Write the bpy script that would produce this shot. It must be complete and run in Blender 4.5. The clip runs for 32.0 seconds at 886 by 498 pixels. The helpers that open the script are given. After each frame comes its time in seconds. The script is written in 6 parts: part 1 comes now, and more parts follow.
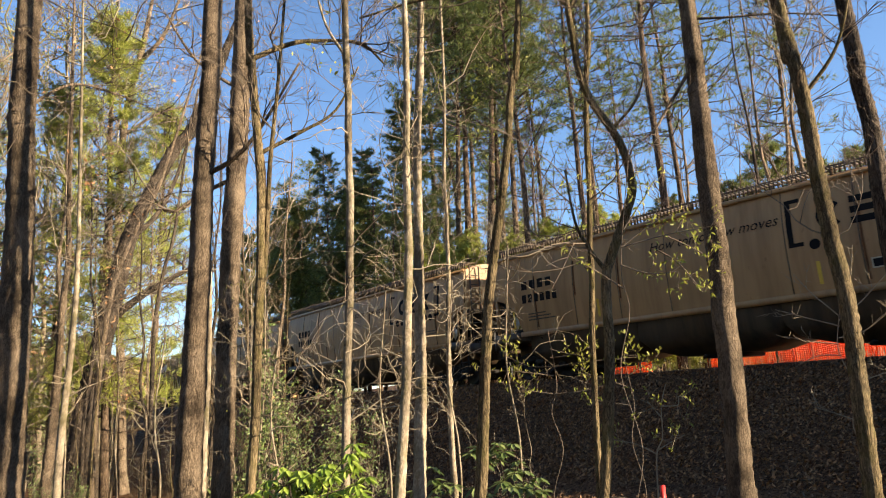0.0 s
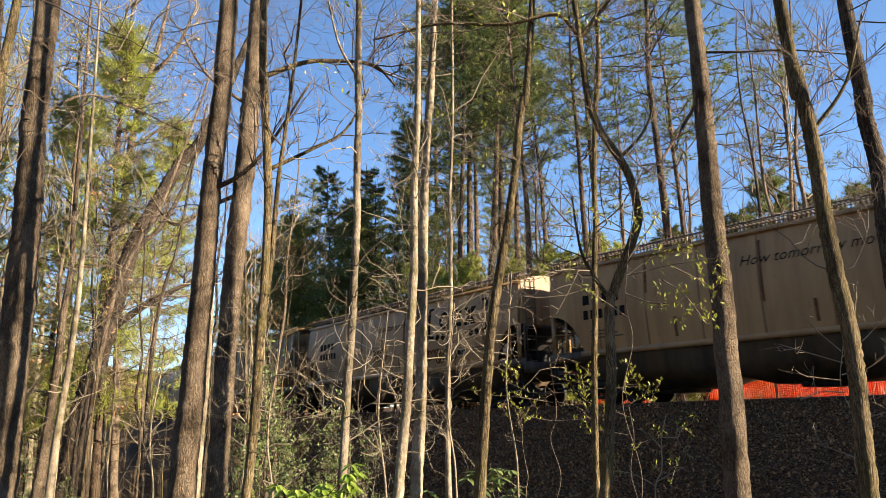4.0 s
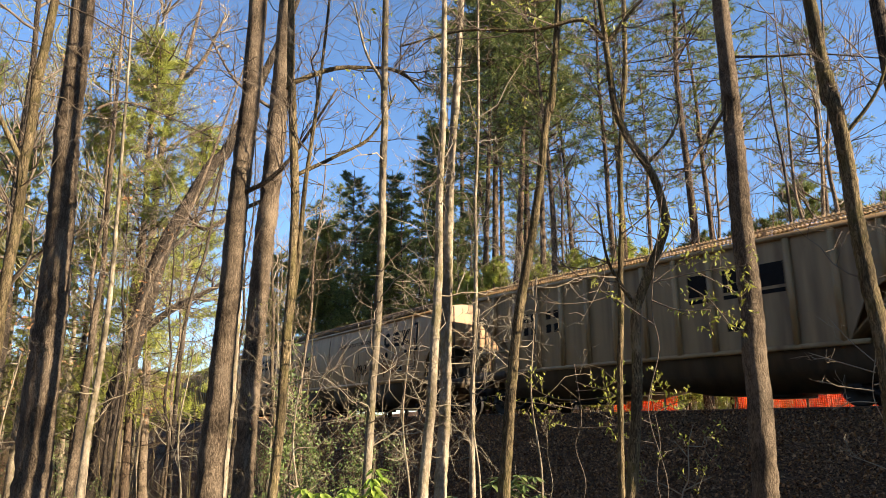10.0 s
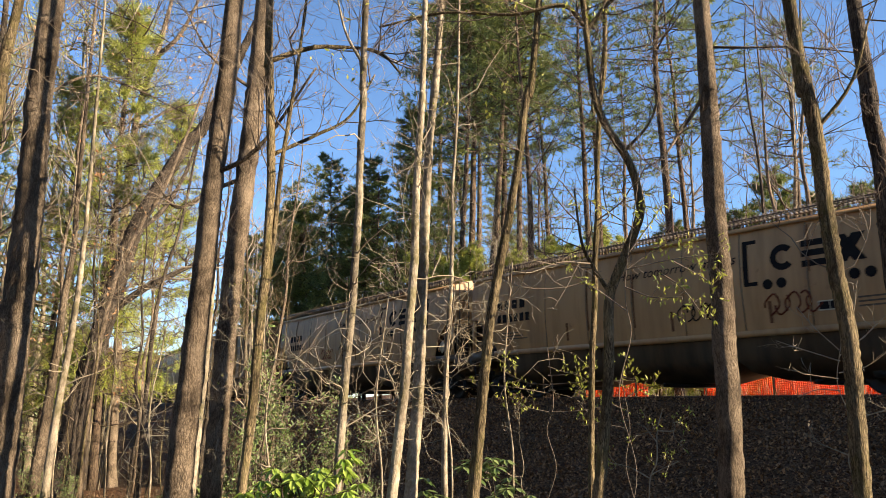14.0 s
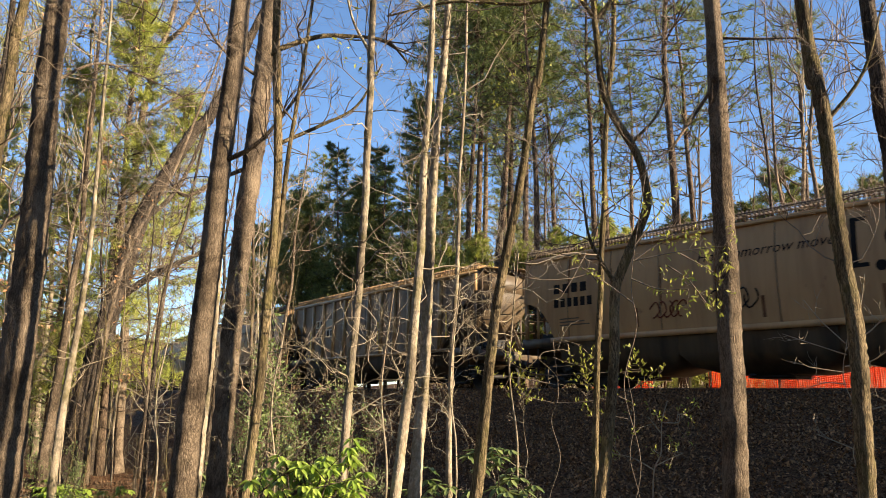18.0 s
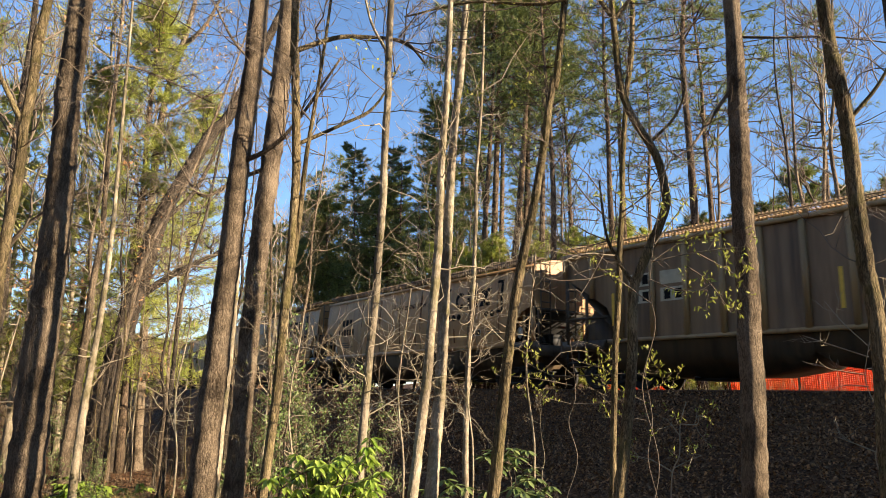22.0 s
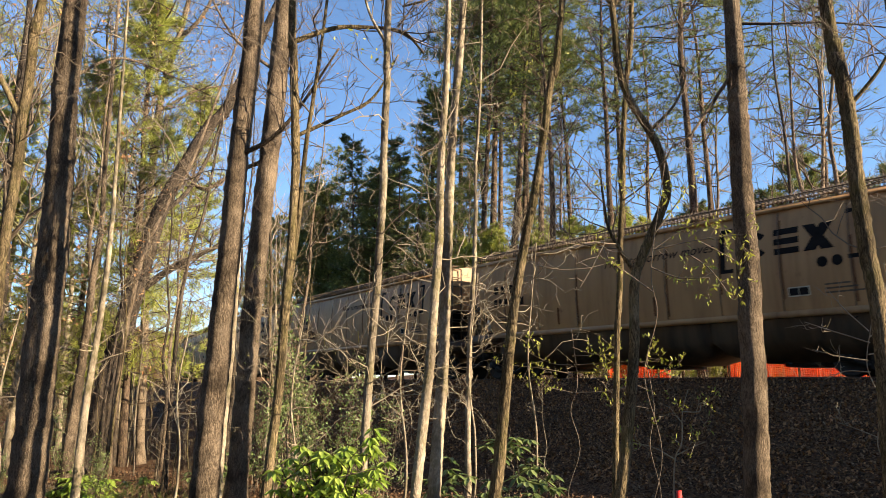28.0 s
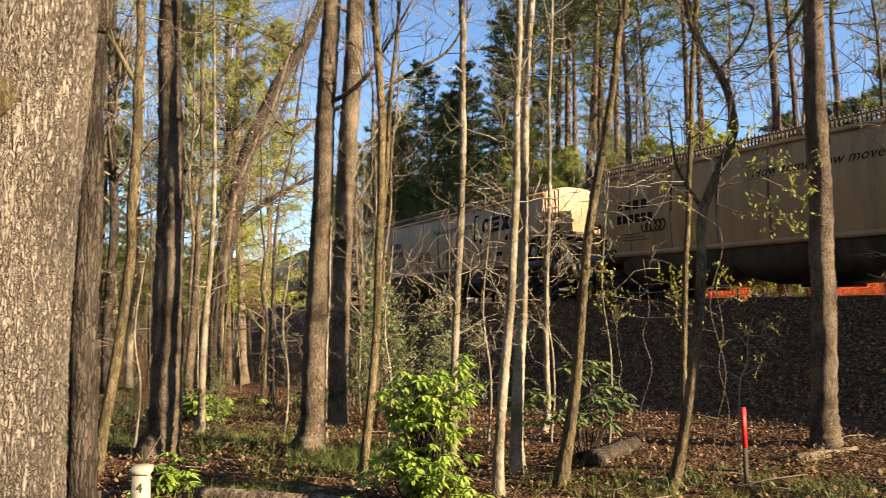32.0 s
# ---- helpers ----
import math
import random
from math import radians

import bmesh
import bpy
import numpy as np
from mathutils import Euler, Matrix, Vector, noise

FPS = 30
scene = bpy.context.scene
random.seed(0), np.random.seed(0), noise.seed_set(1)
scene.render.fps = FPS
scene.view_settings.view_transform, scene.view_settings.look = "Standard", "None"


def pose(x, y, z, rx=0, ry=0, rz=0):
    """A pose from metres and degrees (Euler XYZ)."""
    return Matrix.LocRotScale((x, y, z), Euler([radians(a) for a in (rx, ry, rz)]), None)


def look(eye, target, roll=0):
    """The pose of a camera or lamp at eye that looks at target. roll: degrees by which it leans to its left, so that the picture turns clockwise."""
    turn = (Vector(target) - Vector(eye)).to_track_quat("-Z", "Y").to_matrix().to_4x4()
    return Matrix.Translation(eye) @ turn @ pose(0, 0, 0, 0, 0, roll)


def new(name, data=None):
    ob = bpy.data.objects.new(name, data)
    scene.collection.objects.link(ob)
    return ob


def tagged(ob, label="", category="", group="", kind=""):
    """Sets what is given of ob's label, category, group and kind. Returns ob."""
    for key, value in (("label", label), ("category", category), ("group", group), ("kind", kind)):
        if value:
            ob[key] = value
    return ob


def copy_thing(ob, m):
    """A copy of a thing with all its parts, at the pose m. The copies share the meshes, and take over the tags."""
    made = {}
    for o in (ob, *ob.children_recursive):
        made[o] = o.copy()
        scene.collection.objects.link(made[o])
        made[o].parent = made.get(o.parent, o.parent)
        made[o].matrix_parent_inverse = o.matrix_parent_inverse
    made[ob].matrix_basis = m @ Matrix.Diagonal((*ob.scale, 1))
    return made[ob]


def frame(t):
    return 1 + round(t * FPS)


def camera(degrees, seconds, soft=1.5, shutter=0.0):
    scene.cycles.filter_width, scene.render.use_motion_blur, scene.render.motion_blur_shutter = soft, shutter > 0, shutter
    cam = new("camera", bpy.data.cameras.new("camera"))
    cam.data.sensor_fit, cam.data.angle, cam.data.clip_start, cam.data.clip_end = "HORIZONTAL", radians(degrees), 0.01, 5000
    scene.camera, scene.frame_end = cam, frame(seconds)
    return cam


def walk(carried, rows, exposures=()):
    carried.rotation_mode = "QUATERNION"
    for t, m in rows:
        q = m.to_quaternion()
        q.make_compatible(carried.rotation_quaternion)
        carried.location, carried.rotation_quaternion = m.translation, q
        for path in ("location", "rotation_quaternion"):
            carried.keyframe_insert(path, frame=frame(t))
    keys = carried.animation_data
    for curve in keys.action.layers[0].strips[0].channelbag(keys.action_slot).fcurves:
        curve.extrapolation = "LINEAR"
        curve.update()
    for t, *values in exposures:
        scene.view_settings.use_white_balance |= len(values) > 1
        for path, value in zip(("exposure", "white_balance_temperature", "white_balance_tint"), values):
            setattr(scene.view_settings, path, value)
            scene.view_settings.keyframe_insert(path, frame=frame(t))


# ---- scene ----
cam = camera(62.93, 32.0, soft=0.65, shutter=0.35)
walk(cam, [
    (0.0, pose(0.037, 0.018, 1.612, 101.46, 3.09, -0.30)),
    (0.5, pose(0.017, 0.024, 1.615, 103.28, 3.43, -1.72)),
    (1.0, pose(-0.002, 0.017, 1.606, 103.14, 2.86, -1.25)),
    (1.5, pose(-0.005, 0.009, 1.607, 103.02, 2.40, -1.08)),
    (2.0, pose(-0.014, 0.005, 1.603, 103.30, 2.02, -0.61)),
    (2.5, pose(-0.008, 0.015, 1.609, 103.28, 1.71, -0.89)),
    (3.0, pose(-0.007, 0.014, 1.606, 103.18, 1.52, -0.93)),
    (3.5, pose(-0.004, 0.012, 1.607, 103.22, 1.34, -0.84)),
    (5.5, pose(-0.005, 0.006, 1.608, 103.25, 0.41, -0.23)),
    (6.0, pose(-0.005, 0.007, 1.609, 103.43, 0.39, -0.10)),
    (6.5, pose(-0.003, -0.004, 1.605, 103.54, 0.26, 0.16)),
    (7.0, pose(-0.003, 0.001, 1.613, 103.60, 0.25, 0.12)),
    (7.5, pose(-0.006, -0.007, 1.607, 103.81, 0.20, 0.35)),
    (8.0, pose(-0.004, -0.007, 1.616, 103.93, 0.24, 0.49)),
    (8.5, pose(-0.001, -0.005, 1.613, 104.15, 0.23, 0.63)),
    (9.0, pose(0.005, -0.003, 1.616, 104.14, 0.23, 0.64)),
    (9.5, pose(-0.001, -0.004, 1.620, 104.04, 0.13, 0.69)),
    (10.0, pose(0.001, -0.003, 1.614, 103.63, 0.38, 1.22)),
    (10.5, pose(-0.002, -0.010, 1.610, 103.14, 0.35, 1.46)),
    (11.0, pose(-0.002, -0.008, 1.608, 102.85, 0.17, 1.17)),
    (11.5, pose(-0.001, -0.013, 1.608, 103.06, 0.03, 0.70)),
    (12.0, pose(-0.002, -0.007, 1.608, 103.14, -0.37, -0.06)),
    (12.5, pose(-0.000, -0.011, 1.605, 102.99, -0.49, -0.40)),
    (13.0, pose(0.001, 0.002, 1.612, 102.83, -0.50, -0.59)),
    (13.5, pose(0.002, -0.006, 1.601, 102.67, -0.45, -0.71)),
    (14.0, pose(0.005, -0.001, 1.602, 102.40, -0.30, -0.83)),
    (14.5, pose(0.003, -0.008, 1.601, 102.28, -0.27, -1.00)),
    (16.5, pose(0.002, -0.002, 1.597, 101.62, -0.53, -1.26)),
    (17.0, pose(0.002, 0.001, 1.600, 101.58, -0.63, -0.98)),
    (17.5, pose(0.003, -0.006, 1.599, 101.55, -0.72, -0.78)),
    (18.0, pose(0.000, -0.003, 1.602, 101.62, -0.83, -0.48)),
    (18.5, pose(0.002, 0.002, 1.603, 101.70, -0.94, -0.31)),
    (19.0, pose(0.000, 0.000, 1.600, 101.70, -0.98, -0.21)),
    (19.5, pose(-0.000, -0.000, 1.602, 101.70, -0.98, -0.06)),
    (20.0, pose(-0.003, -0.007, 1.599, 101.69, -1.02, 0.05)),
    (20.5, pose(-0.005, -0.011, 1.600, 101.67, -1.09, 0.27)),
    (21.0, pose(-0.004, -0.012, 1.601, 101.66, -1.21, 0.43)),
    (21.5, pose(-0.013, -0.016, 1.599, 101.73, -1.23, 0.58)),
    (22.0, pose(-0.010, -0.008, 1.601, 101.62, -1.17, 0.76)),
    (22.5, pose(-0.009, -0.010, 1.601, 101.43, -0.63, 1.38)),
    (23.0, pose(-0.019, -0.009, 1.600, 101.49, -0.46, 2.01)),
    (23.5, pose(-0.015, -0.008, 1.600, 101.46, -0.36, 1.67)),
    (24.0, pose(-0.022, -0.010, 1.598, 101.28, -0.47, 1.41)),
    (24.5, pose(-0.016, -0.006, 1.602, 101.23, -0.47, 1.41)),
    (25.0, pose(-0.015, -0.007, 1.603, 101.28, -0.46, 1.34)),
    (25.5, pose(-0.004, -0.012, 1.600, 101.31, -0.54, 1.24)),
    (27.5, pose(-0.014, -0.008, 1.600, 101.17, -0.56, 0.59)),
    (28.0, pose(-0.029, -0.000, 1.597, 100.90, -0.56, 0.79)),
    (28.5, pose(-0.051, 0.004, 1.601, 100.65, -1.17, 2.93)),
    (29.0, pose(-0.055, 0.003, 1.605, 100.98, -0.40, 4.84)),
    (29.5, pose(-0.069, -0.008, 1.607, 100.66, -0.74, 6.85)),
    (30.0, pose(-0.046, -0.101, 1.606, 100.88, -1.84, 9.66)),
    (30.5, pose(-0.010, -0.224, 1.627, 99.37, -1.27, 9.35)),
    (31.0, pose(-0.101, -0.433, 1.649, 99.17, 1.12, 10.14)),
    (31.5, pose(-0.129, -0.539, 1.683, 94.83, 0.17, 9.55)),
    (32.0, pose(-0.047, -0.652, 1.694, 94.71, 0.35, 6.87)),
], [(0.0, 1.88, 6850, 10), (1.0, 1.88, 6700, 10), (2.0, 1.86, 6560, 10), (12.0, 1.86, 6620, 10), (14.0, 1.86, 6620, 10), (17.0, 1.86, 6740, 10), (19.0, 1.86, 6820, 10), (24.0, 1.86, 6780, 10), (28.0, 1.85, 6800, 10), (30.0, 1.8, 6700, 10), (31.0, 1.8, 6700, 10), (32.0, 1.9, 7050, 10)])

# ---- light ----
SUN_AZ, SUN_EL = 110.0, 18.5  # degrees clockwise from +y, degrees up
world = bpy.data.worlds.new("sky")
scene.world = world
world.use_nodes = True
wn = world.node_tree.nodes
sky = wn.new("ShaderNodeTexSky")
sky.sky_type = "NISHITA"
sky.sun_disc = False
sky.sun_elevation = radians(SUN_EL)
sky.sun_rotation = radians(SUN_AZ)
sky.air_density, sky.dust_density, sky.ozone_density, sky.altitude = 1.0, 0.1, 3.8, 1300
world.node_tree.links.new(sky.outputs[0], wn["Background"].inputs[0])
wn["Background"].inputs[1].default_value = 0.08
sun = new("sun", bpy.data.lights.new("sun", "SUN"))
sun.data.energy, sun.data.angle, sun.data.color = 5.0, radians(0.55), (1.0, 0.86, 0.66)
sa, se = radians(SUN_AZ), radians(SUN_EL)
sun.matrix_basis = look((math.sin(sa) * 60, math.cos(sa) * 60, 40), (math.sin(sa) * 60 - math.sin(sa) * math.cos(se), math.cos(sa) * 60 - math.cos(sa) * math.cos(se), 40 - math.sin(se)))


# ---- materials ----
def ramp(nt, fac, stops):
    r = nt.nodes.new("ShaderNodeValToRGB")
    els = r.color_ramp.elements
    while len(els) < len(stops):
        els.new(0.5)
    for e, (p, c) in zip(els, stops):
        e.position, e.color = p, (*c, 1)
    nt.links.new(fac, r.inputs[0])
    return r.outputs[0]


def noise_tex(nt, vec, scale, detail=4.0, rough=0.55, dist=0.0):
    n = nt.nodes.new("ShaderNodeTexNoise")
    n.inputs["Scale"].default_value, n.inputs["Detail"].default_value = scale, detail
    n.inputs["Roughness"].default_value, n.inputs["Distortion"].default_value = rough, dist
    nt.links.new(vec, n.inputs["Vector"])
    return n.outputs[0]


def stretched(nt, sx, sy, sz, use="Object"):
    tc = nt.nodes.new("ShaderNodeTexCoord")
    mp = nt.nodes.new("ShaderNodeMapping")
    mp.inputs["Scale"].default_value = (sx, sy, sz)
    nt.links.new(tc.outputs[use], mp.inputs["Vector"])
    return mp.outputs[0]


def mix(nt, fac, a, b, mode="MIX"):
    m = nt.nodes.new("ShaderNodeMix")
    m.data_type, m.blend_type = "RGBA", mode
    for sock, v in ((m.inputs[0], fac), (m.inputs[6], a), (m.inputs[7], b)):
        if isinstance(v, (int, float)):
            sock.default_value = v
        elif isinstance(v, tuple):
            sock.default_value = (*v, 1)
        else:
            nt.links.new(v, sock)
    return m.outputs[2]


def mathn(nt, op, a, b=0.0):
    m = nt.nodes.new("ShaderNodeMath")
    m.operation = op
    for sock, v in ((m.inputs[0], a), (m.inputs[1], b)):
        if isinstance(v, (int, float)):
            sock.default_value = v
        else:
            nt.links.new(v, sock)
    return m.outputs[0]


def start(name, rough=0.8, metal=0.0):
    m = bpy.data.materials.new(name)
    m.use_nodes = True
    nt = m.node_tree
    b = nt.nodes["Principled BSDF"]
    b.inputs["Roughness"].default_value, b.inputs["Metallic"].default_value = rough, metal
    b.inputs["Specular IOR Level"].default_value = 0.5 if metal else 0.12 if rough > 0.75 else 0.35
    return m, nt, b


def bump(nt, b, height, strength, dist=0.02):
    n = nt.nodes.new("ShaderNodeBump")
    n.inputs["Strength"].default_value, n.inputs["Distance"].default_value = strength, dist
    nt.links.new(height, n.inputs["Height"])
    nt.links.new(n.outputs[0], b.inputs["Normal"])


def rnd(nt):
    return nt.nodes.new("ShaderNodeObjectInfo").outputs["Random"]


def island(nt):
    return nt.nodes.new("ShaderNodeNewGeometry").outputs["Random Per Island"]


def vein(nt, sx, sz, dist):
    """Distance from wandering upright lines: low along a crack."""
    n = noise_tex(nt, stretched(nt, sx, sx, sz), 1.0, 3, 0.5, dist)
    return mathn(nt, "ABSOLUTE", mathn(nt, "SUBTRACT", n, 0.5))


def bark_mat(name, dark, light, sx=40.0, sz=6.0, moss=0.0, strength=0.8, lichen=0.25, crack=1.0):
    """Bark with broken upright ridges parted by dark cracks, pale lichen patches, moss where asked."""
    m, nt, b = start(name, 0.92)
    gap = mathn(nt, "MINIMUM", vein(nt, sx * 0.7, sz * 0.5, 0.5), mathn(nt, "MULTIPLY", vein(nt, sx * 1.3, sz * 1.4, 0.7), 1.5))
    fine = noise_tex(nt, stretched(nt, sx * 1.2, sx * 1.2, sz * 1.5), 1.0, 6, 0.7, 0.3)
    broad = noise_tex(nt, stretched(nt, 1, 1, 0.6), 4.0, 5)
    plate = ramp(nt, fine, [(0.3, tuple(a * 0.45 + c * 0.55 for a, c in zip(dark, light))), (0.7, light)])
    col = mix(nt, ramp(nt, gap, [(0.005, (crack, crack, crack)), (0.075, (0, 0, 0))]), plate, dark)
    pale = tuple(min(1, c * 1.5 + 0.02) for c in light)
    col = mix(nt, ramp(nt, broad, [(0.5, (0, 0, 0)), (0.7, (lichen, lichen, lichen))]), col, pale)
    col = mix(nt, ramp(nt, broad, [(0.36, (0.7, 0.7, 0.7)), (0.5, (0, 0, 0))]), col, dark)
    if moss:
        mo = noise_tex(nt, stretched(nt, 1, 1, 0.7), 7.0, 6, 0.65)
        col = mix(nt, ramp(nt, mo, [(0.48, (0, 0, 0)), (0.62, (moss, moss, moss))]), col, (0.075, 0.065, 0.015))
    val = mathn(nt, "ADD", mathn(nt, "MULTIPLY", rnd(nt), 0.4), 0.8)
    hsv = nt.nodes.new("ShaderNodeHueSaturation")
    nt.links.new(col, hsv.inputs["Color"])
    nt.links.new(val, hsv.inputs["Value"])
    nt.links.new(hsv.outputs[0], b.inputs["Base Color"])
    edge = ramp(nt, gap, [(0.0, (0, 0, 0)), (0.1, (1, 1, 1))])
    bump(nt, b, mathn(nt, "ADD", edge, fine), strength, 0.015)
    return m


def leaf_mat(name, a, b_, rough=0.5, trans=0.35):
    m, nt, b = start(name, rough)
    col = ramp(nt, island(nt), [(0.0, a), (1.0, b_)])
    nt.links.new(col, b.inputs["Base Color"])
    t = nt.nodes.new("ShaderNodeBsdfTranslucent")
    nt.links.new(col, t.inputs[0])
    ms = nt.nodes.new("ShaderNodeMixShader")
    ms.inputs[0].default_value = trans
    nt.links.new(b.outputs[0], ms.inputs[1])
    nt.links.new(t.outputs[0], ms.inputs[2])
    nt.links.new(ms.outputs[0], nt.nodes["Material Output"].inputs[0])
    return m


def plain_mat(name, col, rough=0.6, metal=0.0, vary=0.25, scale=3.0, bumpy=0.15):
    m, nt, b = start(name, rough, metal)
    n = noise_tex(nt, stretched(nt, 1, 1, 1), scale, 5, 0.6)
    lo, hi = tuple(c * (1 - vary) for c in col), tuple(min(1, c * (1 + vary)) for c in col)
    nt.links.new(ramp(nt, n, [(0.3, lo), (0.7, hi)]), b.inputs["Base Color"])
    if bumpy:
        bump(nt, b, noise_tex(nt, stretched(nt, 1, 1, 1), scale * 9, 3), bumpy, 0.01)
    return m


def paint_mat(name, col, dirt, amount):
    """Weathered freight-car paint: rain streaks, road grime low down, rust blooms, a tone of its own for each car."""
    m, nt, b = start(name, 0.55)
    streak = noise_tex(nt, stretched(nt, 2.2, 2.2, 0.16), 1.3, 5, 0.6)
    blot = noise_tex(nt, stretched(nt, 1, 1, 1), 0.9, 6, 0.65)
    base = mix(nt, ramp(nt, blot, [(0.35, (0, 0, 0)), (0.75, (0.35, 0.35, 0.35))]), col, tuple(c * 0.78 for c in col))
    c = mix(nt, ramp(nt, streak, [(0.5 - 0.12 * amount, (0, 0, 0)), (0.78 - 0.1 * amount, (amount, amount, amount))]), base, dirt)
    spot = noise_tex(nt, stretched(nt, 1, 1, 0.5), 6.0, 4)
    c = mix(nt, ramp(nt, spot, [(0.66, (0, 0, 0)), (0.75, (0.5, 0.5, 0.5))]), c, (0.13, 0.055, 0.025))
    hsv = nt.nodes.new("ShaderNodeHueSaturation")
    nt.links.new(c, hsv.inputs["Color"])
    nt.links.new(mathn(nt, "ADD", mathn(nt, "MULTIPLY", rnd(nt), 0.16), 0.92), hsv.inputs["Value"])
    nt.links.new(hsv.outputs[0], b.inputs["Base Color"])
    bump(nt, b, blot, 0.12, 0.05)
    return m


def litter_mat():
    m, nt, b = start("leaf_litter", 0.95)
    v = stretched(nt, 1, 1, 1)
    vo = nt.nodes.new("ShaderNodeTexVoronoi")
    vo.inputs["Scale"].default_value = 26.0
    nt.links.new(v, vo.inputs["Vector"])
    # browns pushed red, making up for blue skylight on the shaded bank
    cell = ramp(nt, vo.outputs["Color"], [(0.15, (0.035, 0.015, 0.006)), (0.5, (0.11, 0.05, 0.021)), (0.85, (0.22, 0.115, 0.052))])
    big = noise_tex(nt, v, 0.6, 5)
    soil = noise_tex(nt, v, 30.0, 4)
    c = mix(nt, ramp(nt, big, [(0.45, (0, 0, 0)), (0.7, (0.55, 0.55, 0.55))]), cell, (0.06, 0.033, 0.018))
    c = mix(nt, mathn(nt, "MULTIPLY", soil, 0.45), c, (0.016, 0.009, 0.005))
    nt.links.new(c, b.inputs["Base Color"])
    bump(nt, b, mathn(nt, "ADD", vo.outputs["Distance"], mathn(nt, "MULTIPLY", soil, 0.5)), 0.9, 0.04)
    return m


def stone_mat(name, a, b_, scale):
    m, nt, b = start(name, 0.9)
    v = stretched(nt, 1, 1, 1)
    vo = nt.nodes.new("ShaderNodeTexVoronoi")
    vo.inputs["Scale"].default_value = scale
    nt.links.new(v, vo.inputs["Vector"])
    c = ramp(nt, vo.outputs["Color"], [(0.1, a), (0.9, b_)])
    c = mix(nt, mathn(nt, "MULTIPLY", noise_tex(nt, v, 0.8, 5), 0.6), c, (0.06, 0.036, 0.02))
    nt.links.new(c, b.inputs["Base Color"])
    bump(nt, b, vo.outputs["Distance"], 1.0, 0.05)
    return m


def old_bark():
    """Deep irregular fissures in long broken ridges, worn pale on the crests."""
    m, nt, b = start("bark_deep_furrowed", 0.92)
    r1, r2 = vein(nt, 30, 6.0, 0.6), vein(nt, 50, 16, 0.8)
    fine = noise_tex(nt, stretched(nt, 90, 90, 40), 1.0, 5, 0.7)
    broad = noise_tex(nt, stretched(nt, 1, 1, 0.8), 3.2, 4)
    crack = mathn(nt, "MINIMUM", r1, mathn(nt, "MULTIPLY", r2, 1.3))
    crest = ramp(nt, fine, [(0.3, (0.2, 0.155, 0.11)), (0.7, (0.38, 0.31, 0.235))])
    col = mix(nt, ramp(nt, crack, [(0.004, (0.95, 0.95, 0.95)), (0.042, (0, 0, 0))]), crest, (0.085, 0.06, 0.04))
    col = mix(nt, ramp(nt, broad, [(0.5, (0, 0, 0)), (0.75, (0.35, 0.35, 0.35))]), col, (0.11, 0.085, 0.05))
    nt.links.new(col, b.inputs["Base Color"])
    bump(nt, b, mathn(nt, "ADD", mathn(nt, "MULTIPLY", fine, 0.35), ramp(nt, crack, [(0.0, (0, 0, 0)), (0.1, (1, 1, 1))])), 1.0, 0.035)
    return m


BARK_OAK = bark_mat("bark_furrowed_grey", (0.036, 0.025, 0.016), (0.29, 0.212, 0.14), 58, 20, 0, 0.9, 0.3, 0.75)
BARK_BIG = old_bark()
BARK_PALE = bark_mat("bark_smooth_pale", (0.065, 0.048, 0.031), (0.35, 0.28, 0.195), 24, 14, 0.6, 0.4, 0.6, 0.45)
BARK_MOSS = bark_mat("bark_mossy", (0.04, 0.029, 0.015), (0.24, 0.175, 0.095), 55, 12, 0.5, 0.6)
BARK_DARK = bark_mat("bark_dark", (0.02, 0.015, 0.011), (0.13, 0.098, 0.07), 45, 8)
BARK_PINE = bark_mat("bark_pine", (0.03, 0.02, 0.013), (0.2, 0.135, 0.088), 22, 6, 0, 0.8)
TWIG = plain_mat("twig_bark", (0.13, 0.098, 0.07), 0.85, 0, 0.4, 2.0, 0)
TWIG_OLIVE = plain_mat("twig_bark_olive", (0.17, 0.15, 0.075), 0.85, 0, 0.4, 2.0, 0)
TWIG_GOLD = plain_mat("twig_bark_golden", (0.125, 0.088, 0.048), 0.85, 0, 0.4, 2.0, 0)
TWIG_PALE = plain_mat("twig_bark_pale", (0.25, 0.2, 0.135), 0.8, 0, 0.35, 2.0, 0)
NEEDLE = leaf_mat("pine_needles", (0.05, 0.075, 0.02), (0.25, 0.26, 0.07), 0.5, 0.45)
NEEDLE_DEEP = leaf_mat("deep_pine_needles", (0.045, 0.07, 0.024), (0.22, 0.235, 0.065), 0.55, 0.45)
NEEDLE_YELLOW = leaf_mat("conifer_needles_olive", (0.18, 0.21, 0.035), (0.48, 0.48, 0.11), 0.55, 0.45)
NEEDLE_YOUNG = leaf_mat("young_pine_needles", (0.19, 0.22, 0.035), (0.5, 0.5, 0.12), 0.55, 0.5)
LEAF_NEW = leaf_mat("new_leaves", (0.2, 0.22, 0.03), (0.42, 0.4, 0.08), 0.5, 0.45)
LEAF_RHODO = leaf_mat("rhododendron_leaves", (0.13, 0.21, 0.02), (0.38, 0.46, 0.09), 0.4, 0.35)
LEAF_RHODO_DARK = leaf_mat("laurel_leaves", (0.07, 0.11, 0.025), (0.22, 0.26, 0.09), 0.45, 0.3)
LEAF_DEAD = leaf_mat("dead_leaves", (0.04, 0.02, 0.01), (0.27, 0.16, 0.088), 0.85, 0.15)
# reddened to put warm light into leaves lying in blue shade
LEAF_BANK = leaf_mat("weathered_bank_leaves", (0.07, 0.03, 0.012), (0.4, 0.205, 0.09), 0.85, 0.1)
